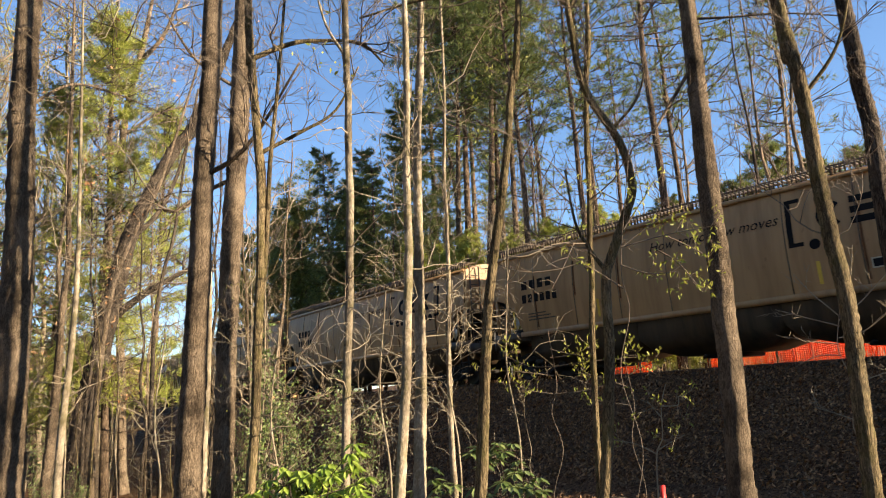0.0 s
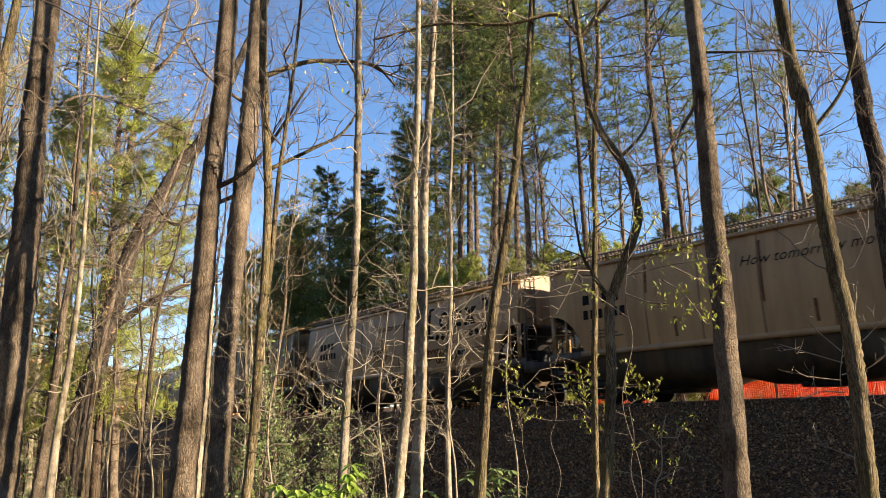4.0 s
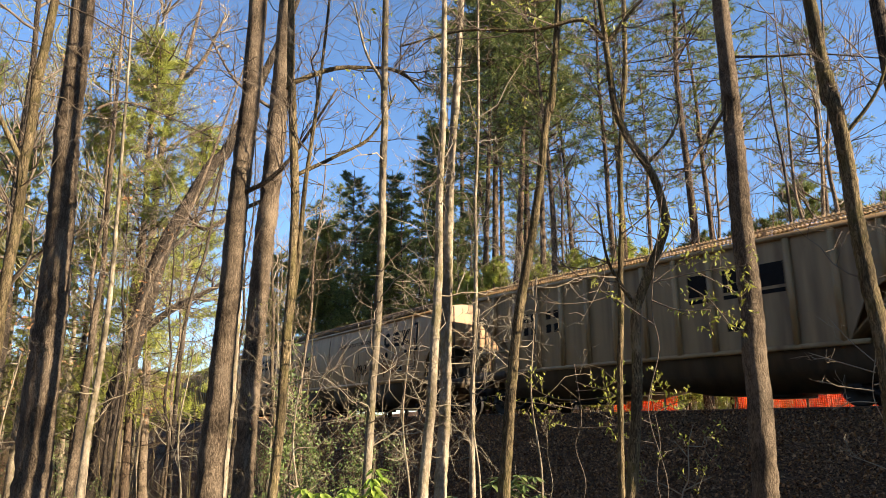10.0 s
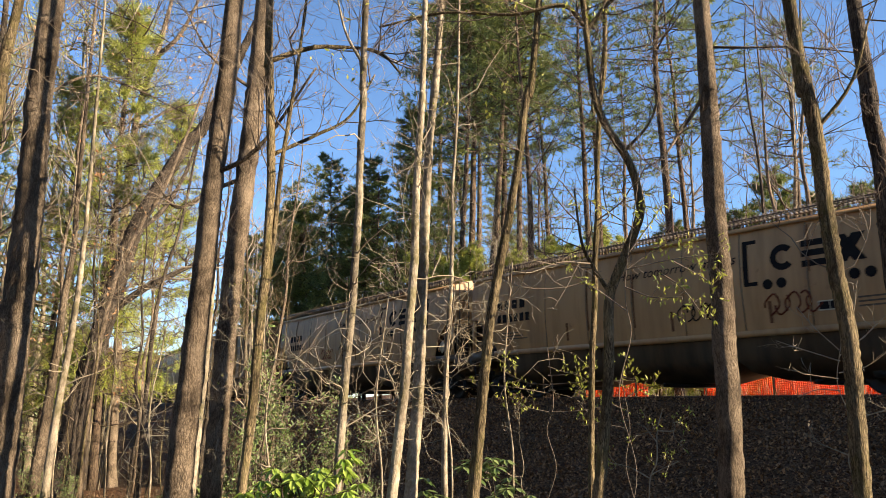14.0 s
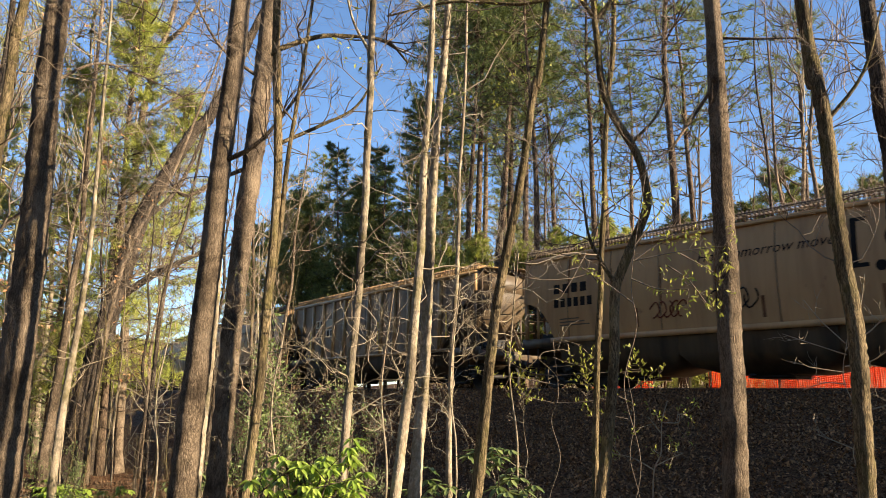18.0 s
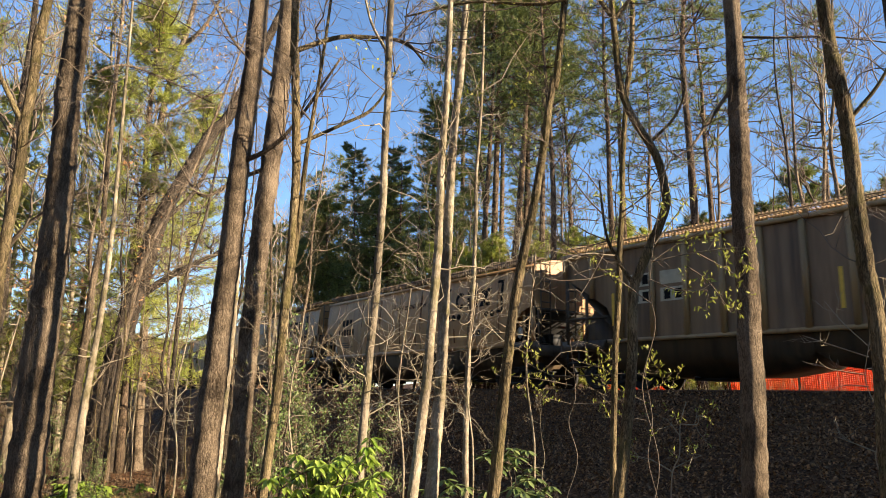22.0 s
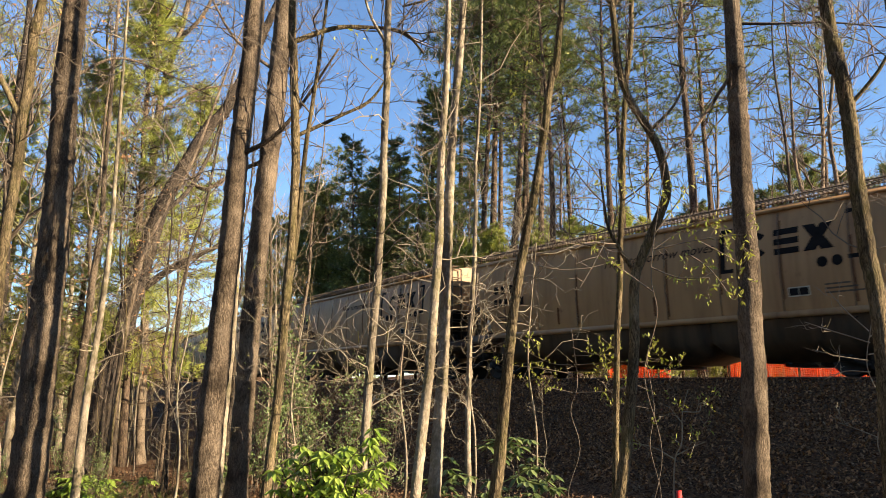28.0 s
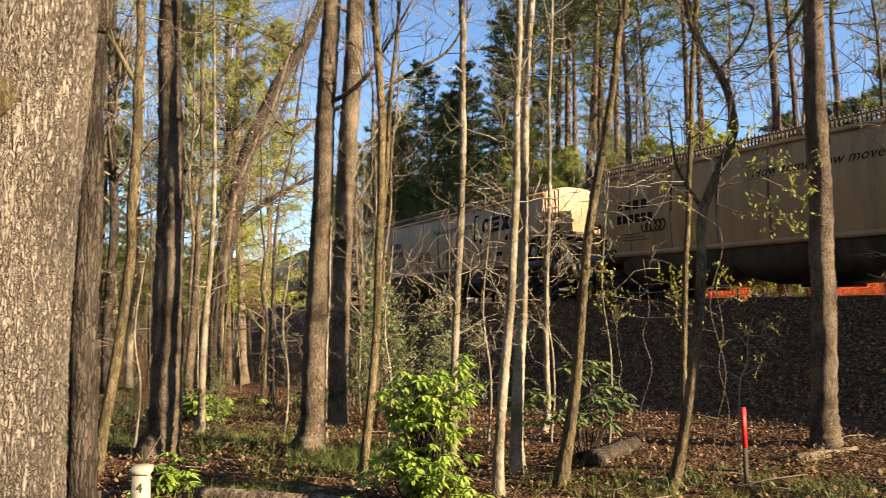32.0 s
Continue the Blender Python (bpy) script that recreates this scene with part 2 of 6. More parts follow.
LEAF_RUST = leaf_mat("dry_beech_leaves", (0.3, 0.14, 0.06), (0.45, 0.27, 0.14), 0.8, 0.3)
STRAW = leaf_mat("dead_grass_stalks", (0.3, 0.24, 0.14), (0.55, 0.46, 0.3), 0.7, 0.3)
GRASS = leaf_mat("grass_blades", (0.05, 0.08, 0.015), (0.19, 0.21, 0.05), 0.6, 0.35)
LITTER = litter_mat()
BALLAST = stone_mat("ballast_stone", (0.028, 0.014, 0.007), (0.12, 0.066, 0.033), 18.0)
STEEL = plain_mat("rusted_rail_steel", (0.12, 0.07, 0.045), 0.6, 0.5, 0.3, 8.0)
TIE = plain_mat("creosoted_timber", (0.06, 0.045, 0.035), 0.9, 0, 0.4, 6.0, 0.4)
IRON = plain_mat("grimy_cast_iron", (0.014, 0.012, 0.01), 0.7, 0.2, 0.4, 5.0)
# car paints set warmer than real tan, standing in for warm bounced light
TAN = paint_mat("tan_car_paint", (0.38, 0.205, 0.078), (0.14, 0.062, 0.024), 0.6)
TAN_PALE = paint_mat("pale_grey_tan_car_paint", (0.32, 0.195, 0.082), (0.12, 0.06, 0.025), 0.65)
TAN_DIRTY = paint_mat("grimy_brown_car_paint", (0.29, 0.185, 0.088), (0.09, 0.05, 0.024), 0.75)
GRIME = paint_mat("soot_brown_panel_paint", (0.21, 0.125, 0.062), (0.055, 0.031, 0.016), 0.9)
# grime plus the shade under the cars and at their ends, in one colour
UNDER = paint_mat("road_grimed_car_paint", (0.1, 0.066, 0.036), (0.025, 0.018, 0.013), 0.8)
BLACK = plain_mat("black_stencil_paint", (0.012, 0.01, 0.009), 0.9, 0, 0.3, 4.0, 0)
WHITE = plain_mat("white_panel_paint", (0.62, 0.58, 0.5), 0.6, 0, 0.2, 3.0, 0)
YELLOW = plain_mat("yellow_reflector", (0.6, 0.36, 0.04), 0.5, 0, 0.2, 3.0, 0)
ORANGE = leaf_mat("orange_safety_net", (0.85, 0.1, 0.01), (0.95, 0.19, 0.03), 0.5, 0.45)
RUST = plain_mat("rusty_brown_stain", (0.12, 0.052, 0.022), 0.85, 0, 0.5, 3.0, 0)
# panel white lowered in colour for the shade on the car side
PALE = plain_mat("yellowed_panel_paint", (0.42, 0.36, 0.25), 0.7, 0, 0.2, 3.0, 0)
SPRAY = plain_mat("faded_red_spray", (0.13, 0.03, 0.015), 0.8, 0, 0.4, 6.0, 0)
RED = plain_mat("red_stake_paint", (0.45, 0.018, 0.014), 0.5, 0, 0.2, 12.0)
CONCRETE = plain_mat("lichened_stone", (0.33, 0.295, 0.21), 0.9, 0, 0.2, 14.0, 0.4)
LOGWOOD = bark_mat("weathered_log", (0.06, 0.042, 0.028), (0.25, 0.185, 0.115), 12, 12, 0, 0.6)


# ---- mesh helpers ----
class Acc:
    """Gathers vertices, quads and triangles of one mesh."""

    def __init__(self):
        self.v, self.q, self.t, self.n = [], [], [], 0

    def add(self, verts, quads=None, tris=None):
        verts = np.asarray(verts, float).reshape(-1, 3)
        if quads is not None and len(quads):
            self.q.append(np.asarray(quads, int).reshape(-1, 4) + self.n)
        if tris is not None and len(tris):
            self.t.append(np.asarray(tris, int).reshape(-1, 3) + self.n)
        self.v.append(verts)
        self.n += len(verts)

    def box(self, x0, x1, y0, y1, z0, z1):
        v = [(x, y, z) for z in (z0, z1) for y in (y0, y1) for x in (x0, x1)]
        self.add(v, [(0, 2, 3, 1), (4, 5, 7, 6), (0, 1, 5, 4), (2, 6, 7, 3), (0, 4, 6, 2), (1, 3, 7, 5)])

    def slab(self, corners, thick):
        """A plate on four corners, thickened along its normal."""
        c = np.asarray(corners, float)
        n = np.cross(c[1] - c[0], c[3] - c[0])
        n = n / (np.linalg.norm(n) + 1e-9) * thick
        self.add(np.concatenate([c, c + n]), [(3, 2, 1, 0), (4, 5, 6, 7), (0, 1, 5, 4), (1, 2, 6, 5), (2, 3, 7, 6), (3, 0, 4, 7)])

    def bar(self, a, b, w):
        """A square bar from a to b."""
        self.tube(np.array([a, b], float), np.array([w, w]) * 0.707, 4)

    def tube(self, pts, rad, n, cap=True):
        pts = np.asarray(pts, float)
        k = len(pts)
        tan = np.gradient(pts, axis=0)
        tan /= np.linalg.norm(tan, axis=1)[:, None] + 1e-9
        ref = np.array([0.0, 0.0, 1.0]) if abs(tan[:, 2]).mean() < 0.8 else np.array([0.0, 1.0, 0.0])
        u = np.cross(tan, ref)
        u /= np.linalg.norm(u, axis=1)[:, None] + 1e-9
        w = np.cross(tan, u)
        a = np.arange(n) * 2 * math.pi / n
        ring = pts[:, None, :] + np.asarray(rad, float).reshape(k, -1, 1) * (np.cos(a)[None, :, None] * u[:, None, :] + np.sin(a)[None, :, None] * w[:, None, :])
        i = np.arange(k - 1)[:, None] * n
        j = np.arange(n)[None, :]
        j2 = (j + 1) % n
        q = np.stack([i + j, i + j2, i + n + j2, i + n + j], -1).reshape(-1, 4)
        t = None
        if cap:
            t = [(0, m + 1, m) for m in range(1, n - 1)] + [((k - 1) * n, (k - 1) * n + m, (k - 1) * n + m + 1) for m in range(1, n - 1)]
        self.add(ring.reshape(-1, 3), q, t)

    def lathe(self, profile, n, centre=(0, 0, 0)):
        """Revolves (radius, y) pairs round the y axis."""
        p = np.asarray(profile, float)
        a = np.arange(n) * 2 * math.pi / n
        v = np.stack([np.cos(a)[None, :] * p[:, :1], np.repeat(p[:, 1:], n, 1), np.sin(a)[None, :] * p[:, :1]], -1).reshape(-1, 3) + np.asarray(centre)
        i = np.arange(len(p) - 1)[:, None] * n
        j = np.arange(n)[None, :]
        j2 = (j + 1) % n
        self.add(v, np.stack([i + j, i + j2, i + n + j2, i + n + j], -1).reshape(-1, 4))

    def mesh(self, name, smooth=False):
        me = bpy.data.meshes.new(name)
        v = np.concatenate(self.v) if self.v else np.zeros((0, 3))
        q = np.concatenate(self.q) if self.q else np.zeros((0, 4), int)
        t = np.concatenate(self.t) if self.t else np.zeros((0, 3), int)
        me.vertices.add(len(v))
        me.vertices.foreach_set("co", v.astype(np.float32).ravel())
        me.loops.add(q.size + t.size)
        me.loops.foreach_set("vertex_index", np.concatenate([q.ravel(), t.ravel()]).astype(np.int32))
        me.polygons.add(len(q) + len(t))
        me.polygons.foreach_set("loop_start", np.concatenate([np.arange(len(q)) * 4, q.size + np.arange(len(t)) * 3]).astype(np.int32))
        if smooth:
            me.polygons.foreach_set("use_smooth", np.ones(len(q) + len(t), bool))
        me.update(calc_edges=True)
        return me


def part(name, acc, material, parent, label="", smooth=False, kind=""):
    me = acc if isinstance(acc, bpy.types.Mesh) else acc.mesh(name, smooth)
    if not me.materials:
        me.materials.append(material)
    ob = new(name, me)
    ob.parent = parent
    return tagged(ob, label, "", "", kind)


def thing(name, m, label, category, group="", kind=""):
    ob = new(name)
    ob.matrix_basis = m
    return tagged(ob, label, category, group, kind)


def whole(name, acc, material, label, category="", group="", kind="", smooth=False, m=None):
    me = acc.mesh(name, smooth)
    me.materials.append(material)
    ob = new(name, me)
    if m is not None:
        ob.matrix_basis = m
    return tagged(ob, label, category, group, kind)


def smoothstep(a, b, x):
    u = np.clip((x - a) / (b - a), 0, 1)
    return u * u * (3 - 2 * u)


# ---- ground and track ----
HEAD = np.array([0.6098, -0.7926, 0.0])  # the way the train runs
ORIGIN = np.array([9.72, 16.29, 0.0])  # near side of the cars at s = 0
RAIL = 1.97
CURVE = 264.0  # radius of the track, its centre beyond the railway
TURN0 = math.atan2(HEAD[1], HEAD[0]) + 0.0466
HEAD0 = np.array([math.cos(TURN0), math.sin(TURN0), 0.0])
IN0 = np.array([-math.sin(TURN0), math.cos(TURN0), 0.0])
CENTRE = ORIGIN + IN0 * CURVE
NEAR_SIDE = 17.64


def place(s, u=0.0, z=0.0):
    """The point s metres along the curve and u metres beyond the cars' near side."""
    a = np.asarray(s, float)[..., None] / CURVE
    p = CENTRE + (HEAD0 * np.sin(a) - IN0 * np.cos(a)) * (CURVE - np.asarray(u, float)[..., None])
    p[..., 2] = z
    return p


def track_turn(s):
    return math.degrees(TURN0 + s / CURVE)


def track_pose(s, u=1.58, z=RAIL):
    p = place(s, u + 0.05)
    return pose(p[0], p[1], z, 0, 0, track_turn(s))


def across(x, y):
    """Metres across the railway: the cars' near side stands at NEAR_SIDE."""
    return NEAR_SIDE + CURVE - np.hypot(np.asarray(x, float) - CENTRE[0], np.asarray(y, float) - CENTRE[1])


def ground_z(x, y):
    x, y = np.asarray(x, float), np.asarray(y, float)
    d = across(x, y)
    g = 0.02 - 0.045 * np.maximum(0, y - 5) * (1 - smoothstep(-1, 3, x))
    g = np.maximum(g, -2.2)
    g = g + 0.12 * np.maximum(0, np.hypot(x, y) - 36) * (1 - smoothstep(150, 400, np.hypot(x, y))) * (1 - smoothstep(5, 14, d))
    e = 1.82 - np.maximum(0, 16.5 - d) * 0.262
    h = np.maximum(0.35 - np.abs(g - e), 0) / 0.35
    z = np.maximum(g, e) + h * h * 0.0875
    back = 1.82 - 0.35 * smoothstep(22, 24, d) + 0.02 * np.maximum(0, d - 24) + 0.1 * np.clip(d - 38, 0, 140)
    return np.where(d > 22, back, z)


def gz(x, y):
    return float(ground_z(x, y))


def build_ground():
    def axis(lo, hi, fine_lo, fine_hi, step):
        a = np.arange(fine_lo, fine_hi, step)
        l = fine_lo - np.cumsum(np.geomspace(step, 60, 26))
        r = fine_hi + np.cumsum(np.geomspace(step, 60, 26)) - step
        return np.concatenate([l[::-1], a, r])

    xs, ys = axis(0, 0, -16, 16, 0.2), axis(0, 0, -3, 26, 0.2)
    X, Y = np.meshgrid(xs, ys)
    Z = ground_z(X, Y)
    rng = np.random.default_rng(3)
    lump = 0.05 * np.sin(X * 1.7 + np.sin(Y * 1.3) * 2) * np.sin(Y * 1.9 + X * 0.4) + 0.015 * np.sin(X * 6.1 + Y * 2.2) * np.sin(Y * 5.3 - X)
    Z = Z + lump * np.clip(1.2 - 0.02 * np.hypot(X, Y), 0, 1) + rng.normal(0, 0.008, X.shape)
    a = Acc()
    nx, ny = len(xs), len(ys)
    i = np.arange(ny - 1)[:, None] * nx + np.arange(nx - 1)[None, :]
    a.add(np.stack([X, Y, Z], -1).reshape(-1, 3), np.stack([i, i + 1, i + nx + 1, i + nx], -1).reshape(-1, 4))
    whole("ground", a, LITTER, "brown leaf litter over bare soil, bank rising to the railway", "", "", "structure", True)


build_ground()


def build_track():
    """Ballast bed, two rails and the timber ties."""
    bed = Acc()
    s = np.linspace(-150, 110, 261)
    prof = [(-1.75, -0.14), (-0.95, 0.1), (-0.45, 0.17), (0.5, 0.14), (2.66, 0.14), (3.6, 0.17), (4.1, 0.1), (4.9, -0.14)]
    rng = np.random.default_rng(5)
    rows = []
    for u, dz in prof:
        p = place(s, u + rng.normal(0, 0.02, len(s)), 1.71 + dz + rng.normal(0, 0.012, len(s)))
        rows.append(p)
    v = np.stack(rows, 1)
    k = len(prof)
    i = np.arange(len(s) - 1)[:, None] * k + np.arange(k - 1)[None, :]
    bed.add(v.reshape(-1, 3), np.stack([i, i + k, i + k + 1, i + 1], -1).reshape(-1, 4))
    root = thing("railway_track", pose(0, 0, 0), "rusty rails on timber ties in grey ballast", "railway track", "", "structure")
    part("ballast_bed", bed, BALLAST, root, "grey crushed stone ballast")
    stones = Acc()
    n = 9000
    u, w = rng.uniform(-30, 16, n), np.where(rng.random(n) < 0.8, rng.uniform(-1.7, 0.4, n), rng.uniform(0.4, 3.4, n))
    zz = np.interp(w, [p[0] for p in prof], [p[1] for p in prof]) + 1.72
    c = place(u, w, zz)
    base = np.array([(1, 0, 0), (0, 1, 0), (-1, 0, 0), (0, -1, 0), (0, 0, 1), (0, 0, -1)], float)
    v = c[:, None, :] + base[None] * rng.uniform(0.018, 0.05, (n, 6, 1)) + rng.normal(0, 0.008, (n, 6, 3))
    f = np.array([(0, 1, 4), (1, 2, 4), (2, 3, 4), (3, 0, 4), (1, 0, 5), (2, 1, 5), (3, 2, 5), (0, 3, 5)])
    stones.add(v.reshape(-1, 3), None, (f[None] + np.arange(n)[:, None, None] * 6).reshape(-1, 3))
    part("ballast_stones", stones, BALLAST, root, "loose crushed stones", False, "stuff")
    for side in (-0.755, 0.755):
        r = Acc()
        rings = []
        shape = [(-0.07, 0), (0.07, 0), (0.07, 0.02), (0.012, 0.04), (0.012, 0.12), (0.036, 0.135), (0.036, 0.17), (-0.036, 0.17), (-0.036, 0.135), (-0.012, 0.12), (-0.012, 0.04), (-0.07, 0.02)]
        for e in np.linspace(-150, 110, 66):
            rings += [place(e, 1.58 + side + y, RAIL - 0.17 + z) for y, z in shape]
        m = len(shape)
        r.add(rings, [(i * m + j, i * m + (j + 1) % m, i * m + m + (j + 1) % m, i * m + m + j) for i in range(65) for j in range(m)])
        part("rail", r, STEEL, root)
    tie = Acc()
    tie.box(-0.11, 0.11, -1.3, 1.3, -0.17, 0)
    me = tie.mesh("tie")
    me.materials.append(TIE)
    for j in range(150):
        o = part("tie", me, TIE, root)
        u = -55 + j * 0.5 + rng.normal(0, 0.02)
        p = place(u, 1.58)
        o.matrix_basis = pose(p[0], p[1], RAIL - 0.16, 0, 0, track_turn(u) + rng.normal(0, 0.8))


build_track()


# ---- train ----
WHEEL_R = 0.457


def travelled(t):
    """Metres that the train has run after t seconds."""
    u = t / 32.0
    return 162.6 * u - 14.87 * u * u + 9.0 * u ** 3


def wheelset_mesh():
    a = Acc()
    for s in (-1, 1):
        y = 0.755 * s
        prof = [(0.05, y + 0.1 * s), (0.12, y + 0.1 * s), (0.14, y + 0.03 * s), (0.36, y + 0.02 * s), (0.4, y + 0.05 * s), (WHEEL_R - 0.005, y + 0.055 * s), (WHEEL_R, y), (WHEEL_R + 0.004, y - 0.03 * s), (WHEEL_R + 0.028, y - 0.05 * s), (WHEEL_R + 0.02, y - 0.075 * s), (0.38, y - 0.07 * s), (0.1, y - 0.05 * s)]
        a.lathe(prof if s > 0 else prof[::-1], 28)
        a.lathe([(0.001, y + 0.3 * s), (0.075, y + 0.3 * s), (0.085, y + 0.1 * s)], 12)
        for k in range(3):
            an = k * 2.094
            a.box(0.06 * math.cos(an) - 0.015, 0.06 * math.cos(an) + 0.015, y + 0.29 * s, y + 0.315 * s, 0.06 * math.sin(an) - 0.015, 0.06 * math.sin(an) + 0.015)
    a.lathe([(0.08, -0.75), (0.075, 0), (0.08, 0.75)], 12)
    return a.mesh("wheelset", True)


def rim_mesh():
    """Bright worn tread ring on each wheel."""
    a = Acc()
    for s in (-1, 1):
        y = 0.755 * s
        p = [(WHEEL_R - 0.028, y + 0.062 * s), (WHEEL_R - 0.002, y + 0.058 * s), (WHEEL_R + 0.003, y + 0.03 * s)]
        a.lathe(p if s > 0 else p[::-1], 28)
    return a.mesh("tread", True)


WHEELSET, TREADS = wheelset_mesh(), rim_mesh()


def add_truck(root, x):
    """A three-piece freight truck: cast side frames, bolster with springs, two wheelsets."""
    b = Acc()
    b.box(-0.22, 0.22, -1.1, 1.1, 0.5, 0.68)
    truck = part("truck", b, IRON, root, "black greasy bolster between cast side frames")
    truck.location = (x, 0, 0)
    for s in (-1, 1):
        fr = Acc()
        y0, y1 = (0.98 * s - 0.07, 0.98 * s + 0.07)
        for sx in (-1, 1):
            fr.slab([(sx * 1.05, y0, 0.42), (sx * 0.72, y0, 0.42), (sx * 0.72, y1, 0.42), (sx * 1.05, y1, 0.42)], 0.2 if sx < 0 else -0.2)
            fr.bar((sx * 0.95, 0.98 * s, 0.62), (sx * 0.28, 0.98 * s, 0.72), 0.14)
            fr.bar((sx * 0.95, 0.98 * s, 0.5), (sx * 0.3, 0.98 * s, 0.22), 0.13)
            fr.bar((sx * 0.3, 0.98 * s, 0.2), (sx * 0.28, 0.98 * s, 0.7), 0.12)
            fr.box(sx * 0.89 - 0.13, sx * 0.89 + 0.13, y0 - 0.02, y1 + 0.02, 0.36, 0.6)
        fr.box(-0.34, 0.34, y0, y1, 0.15, 0.25)
        fr.box(-0.34, 0.34, y0, y1, 0.67, 0.77)
        part("side_frame", fr, IRON, truck, "cast iron side frame black with grease")
    sp = Acc()
    for s in (-1, 1):
        for k in (-0.14, 0.0, 0.14):
            p = [(k + 0.05 * math.cos(a), 0.98 * s + 0.05 * math.sin(a), 0.25 + a * 0.0105) for a in np.arange(0, 24, 0.8)]
            sp.tube(p, np.full(len(p), 0.014), 4)
    part("spring_nest", sp, IRON, truck, "", False, "stuff")
    for sx in (-0.89, 0.89):
        w = part("wheelset", WHEELSET, IRON, truck)
        w.matrix_basis = pose(sx, 0, WHEEL_R)
        w["roll"] = sx
    sh = Acc()
    for s in (-1, 1):
        for sx in (-0.36, 0.36):
            sh.box(sx - 0.06, sx + 0.06, 0.755 * s - 0.08, 0.755 * s + 0.08, 0.34, 0.62)
    part("brake_rigging", sh, IRON, truck, "", False, "stuff")
    return truck


def add_ladder(root, x, y, z0, z1, along, material):
    a = Acc()
    if along:
        rails = [(x - 0.22, y), (x + 0.22, y)]
    else:
        rails = [(x, y - 0.22), (x, y + 0.22)]
    for px, py in rails:
        a.bar((px, py, z0), (px, py, z1), 0.05)
    z = z0 + 0.12
    while z < z1:
        a.bar((rails[0][0], rails[0][1], z), (rails[1][0], rails[1][1], z), 0.028)
        z += 0.36
    part("ladder", a, material, root)


def add_common(root, L, paint, sill, top):
    """What both kinds of hopper share: underframe, end platforms, couplers, roof hatches, walkway, trucks."""
    c = Acc()
    c.box(-L / 2 - 0.25, L / 2 + 0.25, -0.2, 0.2, 0.86, 1.22)
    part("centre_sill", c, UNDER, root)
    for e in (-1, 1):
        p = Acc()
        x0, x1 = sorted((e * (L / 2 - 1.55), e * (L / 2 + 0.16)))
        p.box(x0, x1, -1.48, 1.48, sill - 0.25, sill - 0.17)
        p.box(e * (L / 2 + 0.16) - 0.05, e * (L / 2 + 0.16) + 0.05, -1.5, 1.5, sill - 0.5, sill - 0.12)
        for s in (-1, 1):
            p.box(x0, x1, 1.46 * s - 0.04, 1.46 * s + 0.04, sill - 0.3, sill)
        part("end_platform", p, UNDER, root, "steel end sill and platform, darkened for grime and shade")
        k = Acc()
        k.box(*sorted((e * (L / 2 + 0.2), e * (L / 2 + 0.62))), -0.08, 0.08, 0.8, 0.96)
        k.box(*sorted((e * (L / 2 + 0.55), e * (L / 2 + 0.9))), -0.17 + 0.05 * e, 0.17 + 0.05 * e, 0.74, 1.02)
        h = [(e * (L / 2 + 0.3), 0.4, 0.75), (e * (L / 2 + 0.55), 0.42, 0.5), (e * (L / 2 + 0.8), 0.35, 0.5)]
        k.tube(h, np.full(3, 0.03), 6)
        part("coupler", k, IRON, root, "knuckle coupler with hanging air hose")
        st = Acc()
        for s in (-1, 1):
            for q in (0, 0.46):
                x = e * (L / 2 - 0.05 - q)
                st.bar((x, 1.46 * s, sill - 0.3), (x, 1.46 * s, 0.5), 0.045)
            for z in (0.5, 0.8):
                st.bar((e * (L / 2 - 0.05), 1.46 * s, z), (e * (L / 2 - 0.51), 1.46 * s, z), 0.045)
        part("side_step", st, IRON, root, "", False, "stuff")
        br = Acc()
        br.box(*sorted((e * (L / 2 - 0.5), e * (L / 2 - 1.0))), -0.2, 0.3, sill - 0.15, sill + 0.35)
        br.tube([(e * (L / 2 - 0.3), -0.9, sill + 0.05), (e * (L / 2 - 1.1), -0.6, sill + 0.05)], [0.16, 0.16], 12)
        for y in (-0.5, 0.2, 0.7):
            br.tube([(e * (L / 2 - 0.1), y, sill - 0.1), (e * (L / 2 - 0.5), y + 0.1, sill + 0.5), (e * (L / 2 - 1.2), y, sill + 0.2)], np.full(3, 0.022), 5)
        part("brake_gear", br, IRON, root, "air reservoir, valve and pipes")
        add_truck(root, e * (L / 2 - 1.55))
    # roof walkway of crosswise slats, on brackets
    w = Acc()
    for s in (-1, 1):
        for y in (0.86, 1.36):
            w.bar((-L / 2, y * s, top + 0.36), (L / 2, y * s, top + 0.36), 0.03)
    for x in np.arange(-L / 2, L / 2, 0.115):
        for s in (-1, 1):
            w.box(x - 0.02, x + 0.02, min(0.86 * s, 1.36 * s), max(0.86 * s, 1.36 * s), top + 0.34, top + 0.365)
            w.box(x - 0.016, x + 0.016, min(1.35 * s, 1.39 * s), max(1.35 * s, 1.39 * s), top + 0.14, top + 0.42)
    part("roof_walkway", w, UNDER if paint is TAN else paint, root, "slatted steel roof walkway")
    br = Acc()
    for x in np.linspace(-L / 2 + 0.3, L / 2 - 0.3, 9):
        for s in (-1, 1):
            br.bar((x, 1.3 * s, top + 0.04), (x, 1.3 * s, top + 0.32), 0.06)
    part("walkway_support", br, paint, root, "", False, "stuff")
    for x in np.linspace(-L / 2 + 1.0, L / 2 - 1.0, 8):
        hb = Acc()
        hb.tube([(x, 0, top + 0.2), (x, 0, top + 0.3), (x, 0, top + 0.34)], [0.36, 0.36, 0.28], 14)
        part("roof_hatch", hb, paint, root)


